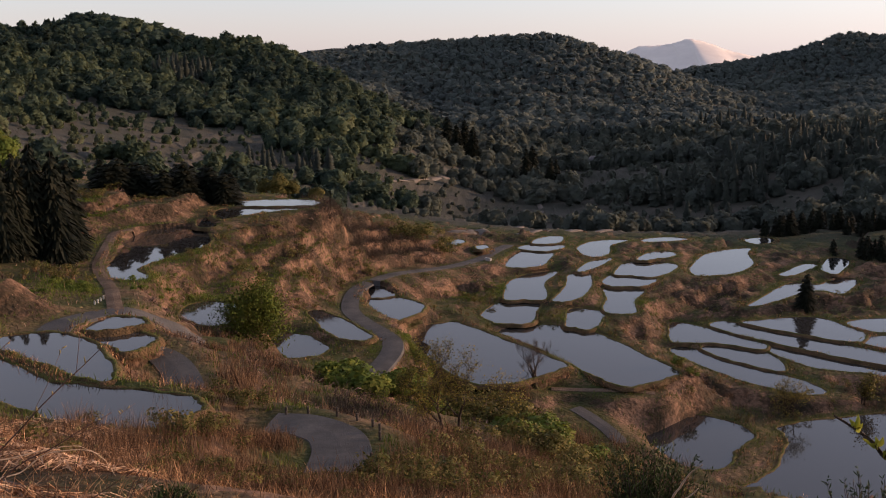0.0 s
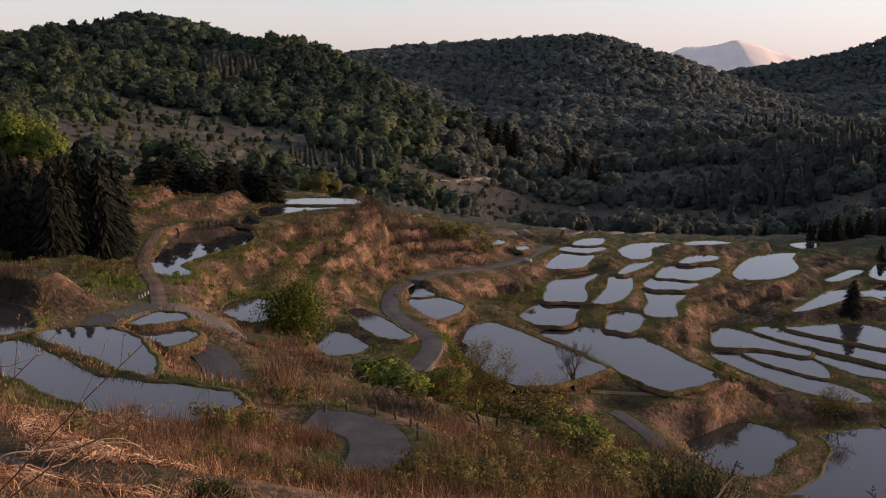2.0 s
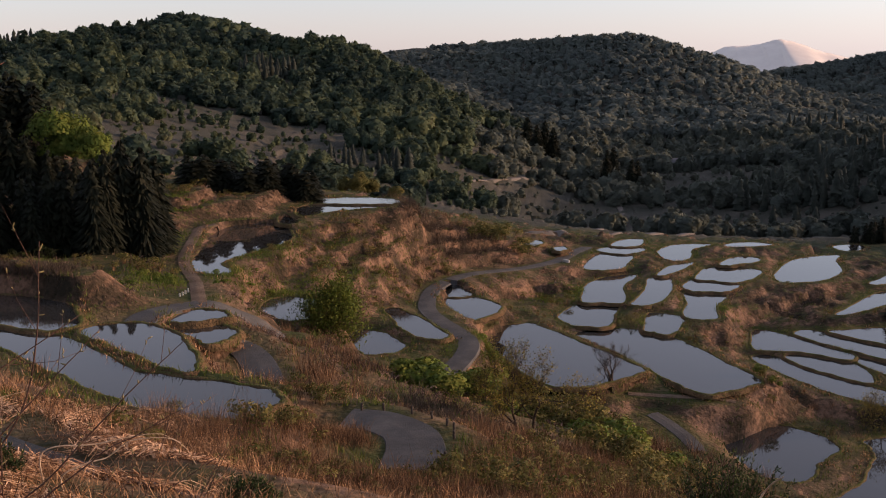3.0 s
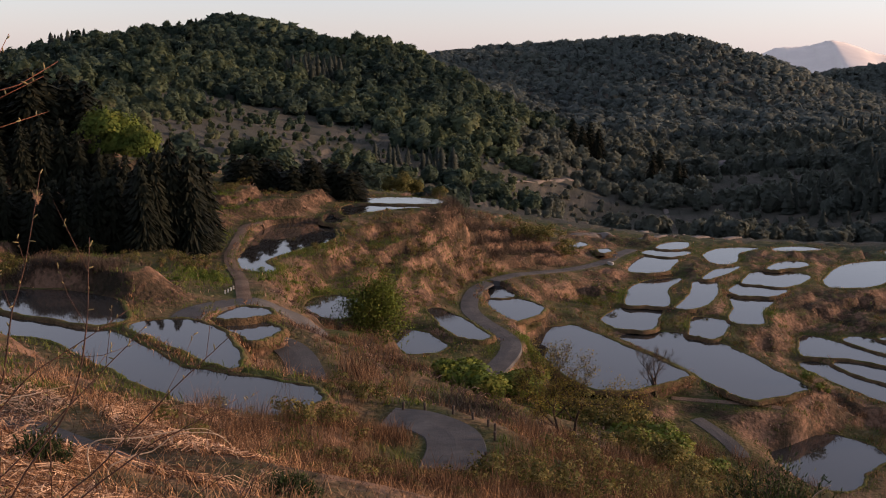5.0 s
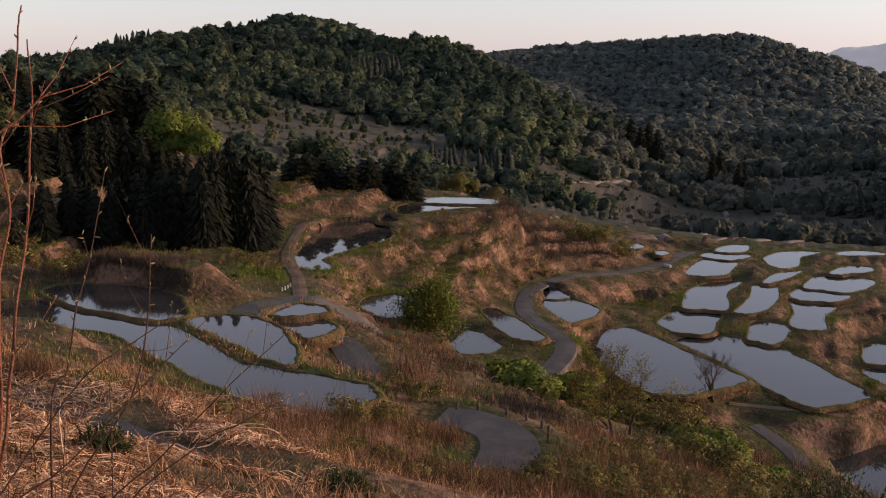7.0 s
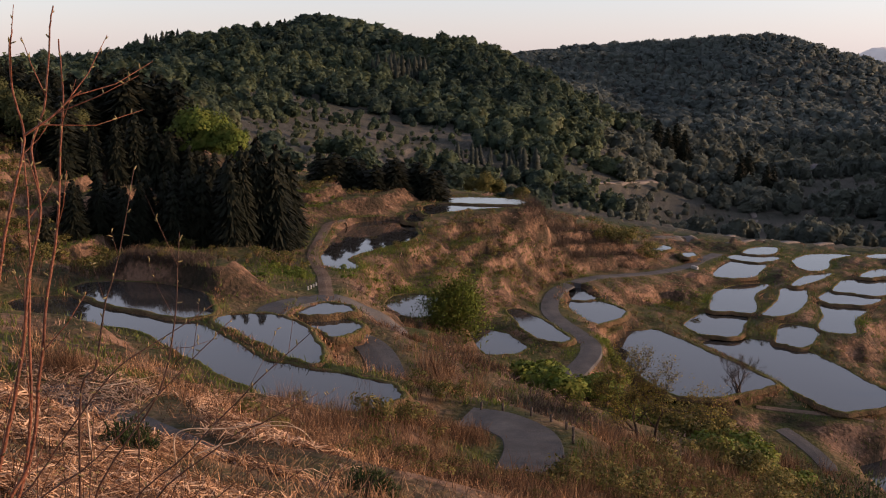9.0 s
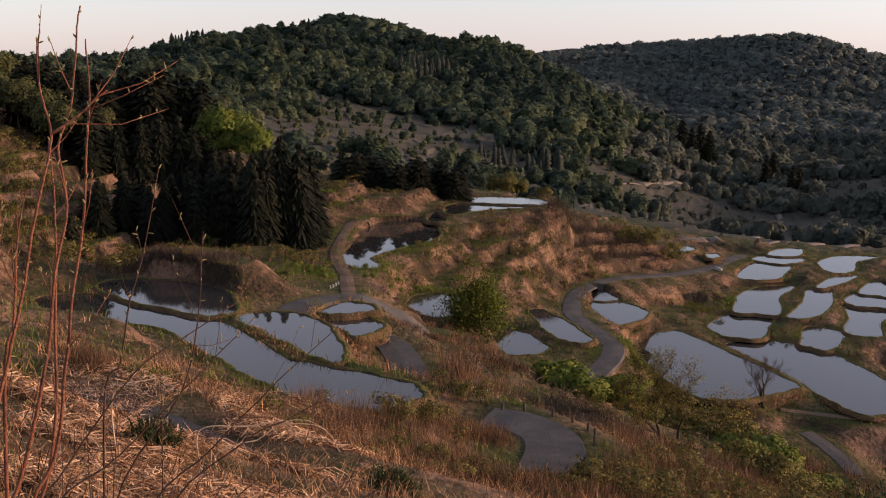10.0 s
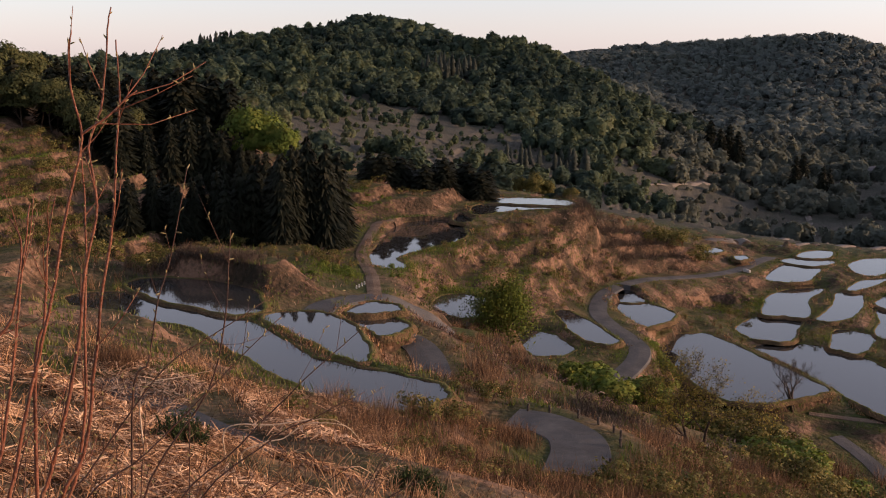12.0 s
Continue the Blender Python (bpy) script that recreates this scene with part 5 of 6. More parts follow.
# bleached stalks lie over the slope near the path in drifts, combed downhill
def lying(rng, x, y, z, way, length, width, loft):
    """Long stalks that lie along a direction, arched a little over the mat."""
    n = len(x)
    a = np.arctan2(way[:, 1], way[:, 0]) + rng.normal(size=n) * 0.75
    L = length * rng.uniform(0.5, 1.4, n)
    d = np.c_[np.cos(a), np.sin(a)]
    h0, h1 = rng.uniform(0.0, loft, n), rng.uniform(0.02, loft * 1.6, n)
    x2, y2 = x + d[:, 0] * L, y + d[:, 1] * L
    z2 = land_height(x2, y2)[0]
    p0, p2 = np.c_[x, y, z + h0], np.c_[x2, y2, z2 + rng.uniform(0.0, loft, n)]
    p1 = (p0 + p2) / 2 + np.c_[np.zeros((n, 2)), h1 * 0.6]
    s = np.c_[-d[:, 1], d[:, 0], rng.uniform(-0.6, 0.6, n)] * (width / 2 * rng.uniform(0.6, 1.4, n))[:, None]
    return np.concatenate([np.stack([p0 - s, p0 + s, p1 + s, p1 - s], 1), np.stack([p1 - s, p1 + s, p2 + s * 0.2, p2 - s * 0.2], 1)])


x, y, z = dry(rng, *sector(rng, 36000, 3.4, 19, -54, -22, 0.75), 0.15)
m = clumped(rng, x * 1.6, y * 1.6, -0.4)
x, y, z = x[m], y[m], z[m]
f1 = lying(rng, x, y, z, steepness(x, y)[1], 0.8, 0.014, 0.16)
x, y, z = dry(rng, *sector(rng, 28000, 16, 48, -50, -19, 0.9), -1.0)
m = clumped(rng, x * 0.9, y * 0.9, -0.35)
x, y, z = x[m], y[m], z[m]
f2 = lying(rng, x, y, z, steepness(x, y)[1], 0.9, 0.028, 0.18)
x, y, z = dry(rng, *sector(rng, 9000, 3.0, 7.5, -58, -36, 0.8), 0.0)
f3 = lying(rng, x, y, z + 0.08, steepness(x, y)[1], 0.7, 0.011, 0.2)
tagged(new("fallen_straw", fast_mesh("fallen_straw", np.concatenate([f1, f2, f3]), STRAW_PALE)), "long bleached pampas stalks lying on the slope", "grass", kind="stuff")

# thick green growth on some slopes
GRASS_ZONES = [(-5.4, 94, 1.0, 120), (-4.9, 97, 0.8, 120), (-4.2, 98, 1.2, 100), (-3.8, 102, 1.2, 120), (-3.4, 112, 2, 120), (-24, 122, 4, 140), (-20, 130, 3, 90), (-27, 131, 4, 140), (-19, 143, 3, 90), (-12, 153, 3, 60), (-31, 117, 4, 160), (-25, 112, 3, 110), (-55, 128, 7, 200), (-58, 118, 7, 160), (-45, 120, 5, 120), (-76, 90, 7, 200), (-70, 83, 6, 200), (-82, 100, 6, 160), (-4, 108, 4, 260), (-2, 115, 4, 260), (1, 124, 4, 200), (-6, 101, 3, 120), (-37, 90, 5, 260), (-32, 100, 5, 260), (-28, 106, 4, 160), (-43, 84, 4, 160), (-52, 134, 5, 200), (-34, 112, 4, 160), (10, 158, 5, 160), (5, 152, 4, 120), (20, 141, 4, 120), (32, 150, 5, 120), (-12, 109, 2, 60), (-60, 90, 6, 200)]
gx0 = np.concatenate([cx + rng.normal(size=n) * r * 0.5 for cx, cy, r, n in GRASS_ZONES])
gy0 = np.concatenate([cy + rng.normal(size=n) * r * 0.5 for cx, cy, r, n in GRASS_ZONES])
x, y, z = dry(rng, gx0, gy0, 0.3)
tagged(new("bank_growth", fast_mesh("bank_growth", tufts(rng, x, y, z, 8, 0.3, 0.42, 0.06, 0.9), LEAF)), "thick bright green weeds on the banks", "weeds", kind="stuff")

# zones of brush: x, y, radius, count, height
RED_ZONES = [(-25.4, 35.6, 0.9, 60, 0.8), (-9.4, 49.2, 1.5, 70, 0.75), (-10.6, 47.6, 1.8, 70, 0.8), (-5.4, 40.6, 1.6, 70, 0.55), (-12.4, 52.6, 1.0, 40, 0.8), (-17, 77, 6, 150, 0.65), (-12, 82, 4, 90, 0.5), (-22, 88, 3, 60, 0.8), (-15, 63, 5, 70, 1.3), (-18, 63, 4, 40, 1.2), (-3, 44, 4, 70, 1.5), (2, 52, 6, 100, 1.3), (-7, 37, 6, 110, 0.7), (8, 61, 7, 100, 1.4), (-10, 35, 5, 110, 0.9), (1, 62, 5, 90, 0.8), (14, 84, 6, 60, 1.4), (-3, 35, 6, 140, 0.9), (-14, 41, 5, 80, 1.3), (14, 66, 7, 80, 1.5), (5, 42, 6, 90, 1.5), (-13, 176, 6, 60, 1.0), (35, 116, 7, 40, 0.9), (55, 116, 9, 50, 0.9), (8, 108, 4, 40, 1.1), (-52, 74, 7, 50, 1.0), (-26, 62, 6, 50, 1.0)]
OLIVE_ZONES = [(-55, 140, 6, 30, 1.0), (-48, 146, 5, 24, 0.9), (-60, 128, 6, 30, 1.2), (-77, 91, 5, 30, 1.3), (-72, 86, 5, 30, 1.2), (-75, 96, 5, 34, 1.3), (-80, 99, 5, 34, 1.4), (-69, 90, 4, 26, 1.2), (-86, 106, 5, 30, 1.6), (-66, 80, 5, 30, 1.1), (18, 150, 6, 16, 0.6), (24, 133, 6, 18, 0.6), (36, 140, 7, 20, 0.6), (44, 150, 8, 20, 0.7), (57, 150, 9, 22, 0.7), (66, 165, 9, 20, 0.8), (12, 140, 4, 14, 0.6), (30, 165, 8, 16, 0.6), (-9, 36, 3, 10, 0.9), (-12, 33, 3, 10, 0.9), (0, 38, 3, 10, 1.0), (6.4, 87, 3, 14, 2.2), (7.5, 81, 3, 14, 2.2), (7.6, 69, 3, 16, 1.9), (10, 70, 3, 14, 1.8), (4.3, 91, 2.5, 12, 2.0), (-13.2, 55.4, 1.8, 12, 1.2), (-12, 50, 2, 12, 0.9), (-6.2, 42, 1.5, 8, 0.5), (-4.3, 42.4, 1.2, 8, 0.7), (-14, 46, 3, 14, 1.3), (-15, 50, 3, 12, 1.1), (9, 63, 4, 24, 1.3), (-4, 39, 4, 24, 0.7), (-4, 178, 7, 40, 2.4), (2, 87, 4, 26, 1.8), (8, 67, 5, 24, 1.6), (-27, 118, 5, 12, 1.3), (3, 50, 6, 26, 1.3), (6, 150, 5, 14, 1.3), (42, 107, 5, 14, 1.2), (30, 115, 3, 14, 1.1), (50, 111, 7, 18, 1.2), (-40, 95, 5, 18, 1.1), (-50, 86, 7, 24, 1.4), (-62, 86, 9, 40, 1.6), (11, 115, 3, 10, 1.3), (13, 75, 6, 30, 1.6), (-30, 126, 9, 40, 0.9), (-22, 138, 9, 46, 1.1), (-14, 132, 6, 20, 0.9), (-24, 116, 7, 26, 0.8), (-12, 150, 7, 30, 1.2), (-6, 36, 5, 26, 0.7), (-1, 41, 5, 30, 1.2), (6, 47, 6, 30, 1.3), (11, 58, 6, 30, 1.4), (-46, 92, 6, 18, 0.8), (-56, 100, 7, 30, 1.3), (15, 142, 5, 10, 0.8), (4, 135, 5, 12, 0.9), (50, 150, 8, 14, 0.8), (47, 170, 6, 12, 0.8)]
GREEN_ZONES = [(-10.6, 84, 1.4, 9, 1.9), (-8.4, 79, 1.4, 9, 2.0), (-6.5, 77.5, 1.4, 9, 2.0), (-4.9, 84, 1.6, 9, 2.0), (-3, 88, 1.6, 8, 2.0), (-0.8, 88, 1.6, 8, 1.9), (-3.2, 105.5, 1.2, 7, 0.9), (8.6, 78, 1.8, 8, 2.2), (-7, 79, 2.6, 16, 1.6), (-4, 85, 2.8, 16, 1.6), (6, 82, 3, 22, 2.0), (9, 75, 3.4, 24, 1.9), (3, 88, 2.2, 8, 1.1), (-11, 107, 1.5, 5, 0.9), (-3, 110, 2.6, 14, 0.7), (-2, 121, 2.5, 12, 0.6), (-37, 90, 3, 14, 0.6), (-28, 101, 4, 16, 0.7), (-38, 84, 3, 14, 0.6), (-33, 92, 3, 10, 0.6), (-50, 135, 4, 12, 0.6), (-15, 53, 1.6, 5, 0.9), (30, 115, 2.2, 10, 1.2), (-5, 102, 1.6, 14, 0.8), (-4, 106, 1.6, 16, 0.8), (-3.4, 110, 1.6, 16, 0.8), (-3, 114, 1.5, 12, 0.7), (-10, 97, 2, 10, 0.7)]


def in_zones(rng, zones):
    x = np.concatenate([cx + rng.normal(size=n) * r * 0.55 for cx, cy, r, n, h in zones])
    y = np.concatenate([cy + rng.normal(size=n) * r * 0.55 for cx, cy, r, n, h in zones])
    h = np.concatenate([h * rng.uniform(0.6, 1.25, n) for cx, cy, r, n, h in zones])
    z, wet, near = land_height(x, y)
    m = ~wet & (near > 0.8)
    return x[m], y[m], z[m], h[m]


x, y, z, h = in_zones(rng, RED_ZONES)
k = np.repeat(np.arange(len(x)), 22)
tagged(new("bare_brush", fast_mesh("bare_brush", blades(rng, x[k] + rng.normal(size=len(k)) * 0.3, y[k] + rng.normal(size=len(k)) * 0.3, z[k], h[k], np.where(np.hypot(x, y) < 60, 0.018, 0.035)[k], 0.5), BRUSH)), "leafless reddish-brown brush on the slope", "brush", kind="stuff")

DARK_ZONES = [(-46.5, 76.4, 2.2, 150, 1.0), (-41.5, 75.8, 2.2, 150, 1.0), (-48, 77, 2.5, 50, 0.8), (-44, 77, 2.5, 50, 0.8), (-40, 76, 2.5, 50, 0.8), (-21, 153, 6, 150, 1.7), (-15, 160, 6, 170, 1.8), (-11, 168, 6, 130, 1.7), (-17, 148, 5, 70, 1.1), (-5, 171, 4, 60, 1.3), (-24, 138, 5, 60, 0.9), (-21, 133, 4, 60, 0.8), (-26, 128, 4, 50, 0.8), (-17, 142, 4, 50, 0.9), (26, 141, 4, 40, 0.6), (47, 160, 7, 60, 0.7), (61, 150, 6, 60, 0.7), (36, 157, 4, 30, 0.6), (12, 92, 5, 80, 1.0), (20, 92, 6, 80, 0.9), (-13, 80, 5, 90, 1.1), (-6, 66, 5, 80, 1.2)]
x, y, z, h = in_zones(rng, DARK_ZONES)
k = np.repeat(np.arange(len(x)), 26)
tagged(new("dark_brush", fast_mesh("dark_brush", blades(rng, x[k] + rng.normal(size=len(k)) * 0.4, y[k] + rng.normal(size=len(k)) * 0.4, z[k], h[k] * 0.85, 0.032, 1.0), DARK_BRUSH)), "dark leafless brush matted on the spur", "brush", kind="stuff")

x, y, z, h = in_zones(rng, OLIVE_ZONES)
shapes = [crown_shape(rng, 150, 11, 0.072) for _ in range(5)]
q, num, nor = spread(rng, shapes, np.c_[x, y, z + h * 0.5], np.c_[h * 0.75, h * 0.75, h * 0.6])
tagged(new("scrub", fast_mesh("scrub", q, SCRUB, None, nor)), "low scrub with olive-brown opening buds", "scrub", kind="stuff")
k = np.repeat(np.arange(len(x)), 10)
tagged(new("scrub_stems", fast_mesh("scrub_stems", blades(rng, x[k] + rng.normal(size=len(k)) * 0.15, y[k] + rng.normal(size=len(k)) * 0.15, z[k], h[k] * 0.9, 0.04, 0.4), BRUSH)), "bare stems under the scrub", "scrub", kind="stuff")

x, y, z, h = in_zones(rng, GREEN_ZONES)
for i in range(len(x)):
    t = thing("shrub", "low shrub in bright green spring leaf", "shrub", "green shrubs", at=(x[i], y[i], z[i]))
    q, n = crown_shape(np.random.default_rng(500 + i), 300, 9, 0.09)
    piece("foliage", fast_mesh("foliage", q * np.array([h[i] * 0.8, h[i] * 0.8, h[i] * 0.55]) + np.array([0, 0, h[i] * 0.5]), LEAF, None, n), t)
    r = np.random.default_rng(900 + i)
    tagged(piece("stem", fast_mesh("stem", blades(r, r.normal(size=9) * 0.1, r.normal(size=9) * 0.1, np.zeros(9), h[i] * 0.8, 0.035, 0.5), BARK), t), kind="stuff")

# ---- stakes along the bend of the lane ----
def stake(x, y, h):
    bm = bmesh.new()
    bmesh.ops.create_cone(bm, cap_ends=True, segments=10, radius1=0.085, radius2=0.08, depth=h + 0.3)
    bmesh.ops.translate(bm, verts=bm.verts, vec=(0, 0, (h - 0.3) / 2))
    bmesh.ops.bevel(bm, geom=[e for e in bm.edges if all(v.co.z > h * 0.45 for v in e.verts) and abs(e.verts[0].co.z - e.verts[1].co.z) < 0.01], offset=0.02, segments=1, affect="EDGES")
    me = bpy.data.meshes.new("guide_stake")
    bm.to_mesh(me)
    bm.free()
    me.materials.append(STAKE)
    o = new("guide_stake", me)
    o.matrix_world = pose(x, y, on_land(x, y), rng.uniform(-4, 4), rng.uniform(-4, 4), 0)
    tagged(o, "short dark wooden guide stake at the edge of the lane", "post", "stakes along the lane bend")


for x, y in ((-9.7, 54.4), (-8.3, 54.3), (-6.5, 53.8), (-5.2, 53.0), (-4.2, 51.9), (-3.7, 50.7), (-3.6, 49.3), (-3.8, 45.8)):
    stake(x, y, rng.uniform(0.45, 0.58))

# ---- close to the camera: red-stemmed shoots, a leafy shoot and dark shrubs ----
def shoot(paths, label, seed, bud_step=0.085, thick=0.009, bark=None):
    """A bush of upright shoots; each path is a run of places from foot to tip."""
    r = np.random.default_rng(seed)
    x0, y0 = paths[0][0][0], paths[0][0][1]
    t = thing("shrub_shoots", label, "shrub", at=(x0, y0, on_land(x0, y0)))
    off = np.array(t.location)
    for pts in paths:
        p = np.array(pts, float)
        foot = p[0]
        if len(p) > 3 and foot[2] < 49.0:
            p = np.vstack([[foot[0] - 0.05, foot[1] - 0.02, on_land(foot[0], foot[1]) - 0.05], p])
        c = open_curve(p, 5)
        c += np.cumsum(r.normal(size=c.shape) * 0.0015, 0)
        n = len(c)
        rad = np.linspace(thick if p[0][2] < 49.3 else thick * 0.55, thick * 0.28, n)
        v, f = tubes([np.c_[c - off, rad]], 7)
        stem = piece("stem", link_mesh("stem", v, f, bark or STEM), t)
        seg = np.r_[0, np.cumsum(np.linalg.norm(np.diff(c, axis=0), axis=1))]
        buds = []
        for k, s in enumerate(np.arange(seg[-1] * 0.3, seg[-1], bud_step)):
            q = np.array([np.interp(s, seg, c[:, i]) for i in range(3)]) - off
            d = unit(r.normal(size=3) + np.array([0, 0, 1.2]))
            L = r.uniform(0.012, 0.028)
            buds.append([(*q, 0.002), (*(q + d * L * 0.4), 0.0036), (*(q + d * L * 0.8), 0.0026), (*(q + d * L * 1.1), 0.0006)])
        # fine side twigs
        twigs = []
        for u in np.arange(0.22, 0.95, 0.12 if thick > 0.01 else 0.2):
            q, way = c[int(u * (n - 1))] - off, unit(c[min(n - 1, int(u * (n - 1)) + 1)] - c[max(0, int(u * (n - 1)) - 1)])
            d = unit(way + unit(r.normal(size=3)) * 0.75 + np.array([0.15, 0, 0.2]))
            L, w = r.uniform(0.1, 0.34), thick * 0.28
            e = q + d * L * 0.5 + r.normal(size=3) * 0.012
            tip = e + unit(d + np.array([0, 0, 0.3])) * L * 0.5
            twigs.append([(*q, w), (*e, w * 0.8), (*tip, w * 0.4)])
            for k in range(3):
                g = e + (tip - e) * r.uniform(0, 1)
                d = unit(r.normal(size=3) + np.array([0, 0, 1.2])) * r.uniform(0.012, 0.026)
                buds.append([(*g, 0.0015), (*(g + d * 0.5), 0.003), (*(g + d), 0.0006)])
        v, f = tubes(twigs, 5)
        tagged(piece("twig", link_mesh("twig", v, f, bark or STEM), stem), kind="stuff")
        if buds:
            v, f = tubes(buds, 5)
            tagged(piece("bud", link_mesh("bud", v, f, BUD), stem, "pale swelling buds"), kind="stuff")
    return t


STEM_1 = [(-2.20, 2.59, 48.43), (-2.17, 2.62, 48.60), (-2.11, 2.66, 48.86), (-2.07, 2.70, 49.10), (-2.04, 2.72, 49.34), (-2.00, 2.75, 49.57), (-2.01, 2.74, 49.77), (-1.98, 2.77, 49.90), (-1.95, 2.79, 50.14), (-1.93, 2.80, 50.24)]
STEM_2 = [(-2.35, 2.59, 48.35), (-2.31, 2.63, 48.62), (-2.26, 2.68, 48.90), (-2.20, 2.72, 49.17), (-2.15, 2.76, 49.45), (-2.10, 2.80, 49.70), (-2.09, 2.81, 49.81), (-2.11, 2.79, 49.94), (-2.11, 2.79, 50.09), (-2.10, 2.80, 50.15)]
STEM_3 = [(-2.25, 2.41, 48.57), (-2.21, 2.45, 48.76), (-2.17, 2.49, 49.07), (-2.13, 2.52, 49.37), (-2.10, 2.55, 49.59)]
STEM_4 = [(-2.30, 2.77, 48.22), (-2.22, 2.84, 48.54), (-2.18, 2.87, 48.83), (-2.17, 2.88, 49.11), (-2.15, 2.89, 49.34), (-2.14, 2.89, 49.61), (-2.15, 2.89, 49.78)]
STEM_5 = [(-2.22, 2.70, 48.38), (-2.14, 2.77, 48.64), (-2.09, 2.81, 48.98), (-2.05, 2.83, 49.27), (-2.02, 2.86, 49.52), (-2.00, 2.87, 49.76), (-1.98, 2.88, 49.97), (-1.98, 2.88, 50.12)]
STEM_6 = [(-2.38, 2.83, 48.27), (-2.26, 2.93, 48.47), (-2.12, 3.03, 48.71), (-1.99, 3.12, 48.90), (-1.87, 3.19, 48.98), (-1.66, 3.31, 49.13)]
STEM_7 = [(-2.37, 2.97, 48.22), (-2.13, 3.15, 48.50), (-1.85, 3.32, 48.83), (-1.66, 3.42, 49.04)]
STEM_8 = [(-2.07, 3.19, 48.16), (-1.82, 3.34, 48.48), (-1.61, 3.44, 48.72), (-1.45, 3.51, 48.88), (-1.34, 3.55, 48.99)]
STEM_9 = [(-2.01, 3.23, 48.15), (-1.70, 3.40, 48.50), (-1.52, 3.48, 48.60), (-1.32, 3.56, 48.70)]
STEM_10 = [(-2.03, 2.73, 49.81), (-1.96, 2.78, 49.87), (-1.91, 2.82, 49.93), (-1.87, 2.84, 49.96)]
STEM_11 = [(-2.21, 3.21, 48.21), (-1.96, 3.37, 48.70), (-1.89, 3.41, 49.02), (-1.87, 3.42, 49.24), (-1.86, 3.43, 49.38)]
STEM_12 = [(-2.32, 2.75, 48.87), (-2.28, 2.78, 49.14), (-2.26, 2.80, 49.41), (-2.23, 2.83, 49.59)]
STEM_13 = [(-2.17, 3.12, 48.67), (-2.11, 3.16, 48.88), (-2.07, 3.19, 49.13), (-2.02, 3.22, 49.31), (-1.96, 3.26, 49.65)]
STEM_14 = [(-2.45, 2.64, 48.87), (-2.36, 2.72, 49.15), (-2.32, 2.75, 49.40), (-2.34, 2.73, 49.52)]
SHOOT_RIGHT = [(1.20, 2.30, 48.96), (1.16, 2.33, 49.01), (1.13, 2.34, 49.05), (1.09, 2.36, 49.08), (1.04, 2.38, 49.11)]
shoot([STEM_1, STEM_2, STEM_4, STEM_5, STEM_10, STEM_12], "tall red-brown budding shoots close to the path", 71, thick=0.0085)
shoot([STEM_3, STEM_14], "red-brown budding shoots at the slope's edge", 72, thick=0.0085)
shoot([STEM_6, STEM_7, STEM_13, STEM_11], "thin arching brown shoots with opening buds", 73, thick=0.0055, bark=TWIG)
shoot([STEM_8, STEM_9], "thin leaning brown shoots with few buds", 74, thick=0.005, bark=TWIG)

# more thin shoots lean out over the slope from the same roots
r = np.random.default_rng(77)
for k in range(26):
    x0, y0 = r.uniform(-3.1, -1.9), r.uniform(2.9, 4.4)
    z0, L, way = on_land(x0, y0), r.uniform(0.9, 1.75), unit(np.array([r.uniform(-0.1, 1.0), r.uniform(0.0, 0.3), 0.8]))
    path = [(x0 + way[0] * L * u, y0 + way[1] * L * u, z0 + way[2] * L * u + 0.12 * L * math.sin(u * 3.0) * (k % 2 - 0.3)) for u in (0, 0.25, 0.5, 0.75, 1.0)]
    shoot([path], "thin leaning brown shoot with opening buds", 170 + k, thick=0.0055, bark=TWIG)


# the leafy shoot and the dark shrubs below the camera
def leaf_blade(r, base, way, length, width):
    """One folded leaf: a pointed blade with a midrib crease, 12 faces."""
    way = unit(np.array(way, float))
    side = unit(np.cross(way, np.array([0.2, -1.0, 0.3])))
    up = np.cross(side, way)
    v, n = [], 5
    for k in range(n):
        u = k / (n - 1)
        w = width * math.sin(math.pi * (0.12 + 0.86 * u)) * (1 - 0.25 * u)
        mid = base + way * length * u + up * length * 0.18 * math.sin(u * 2.2)
        v += [mid - side * w + up * w * 0.35, mid, mid + side * w + up * w * 0.35]
    f = [(3 * k + j, 3 * k + j + 1, 3 * k + j + 4, 3 * k + j + 3) for k in range(n - 1) for j in (0, 1)]
    return v, f


def leafy_shoot(path, seed):
    r = np.random.default_rng(seed)
    p = np.array(path, float)
    p = np.vstack([[p[0][0] + 0.25, p[0][1] + 0.05, on_land(p[0][0] + 0.25, p[0][1] + 0.05) - 0.05], p])
    t = thing("leafy_shoot", "thin woody shoot with fresh yellow-green leaves", "shrub", at=(p[0][0], p[0][1], p[0][2] + 0.05))
    off = np.array(t.location)
    c = open_curve(p, 6) - off
    v, f = tubes([np.c_[c, np.linspace(0.008, 0.003, len(c))]], 7)
    stem = piece("stem", link_mesh("stem", v, f, BARK), t)
    for u, count in ((0.93, 0), (0.80, 5), (0.55, 6), (0.42, 5)):
        q = c[int(u * (len(c) - 1))]
        for k in range(count):
            v, f = leaf_blade(r, q, (r.normal() * 0.6 - 0.2, r.normal() * 0.4 - 0.3, r.uniform(0.2, 1.2)), r.uniform(0.024, 0.04), r.uniform(0.007, 0.011))
            piece("leaf", link_mesh("leaf", np.array(v), f, YOUNG), stem)


leafy_shoot(SHOOT_RIGHT, 81)


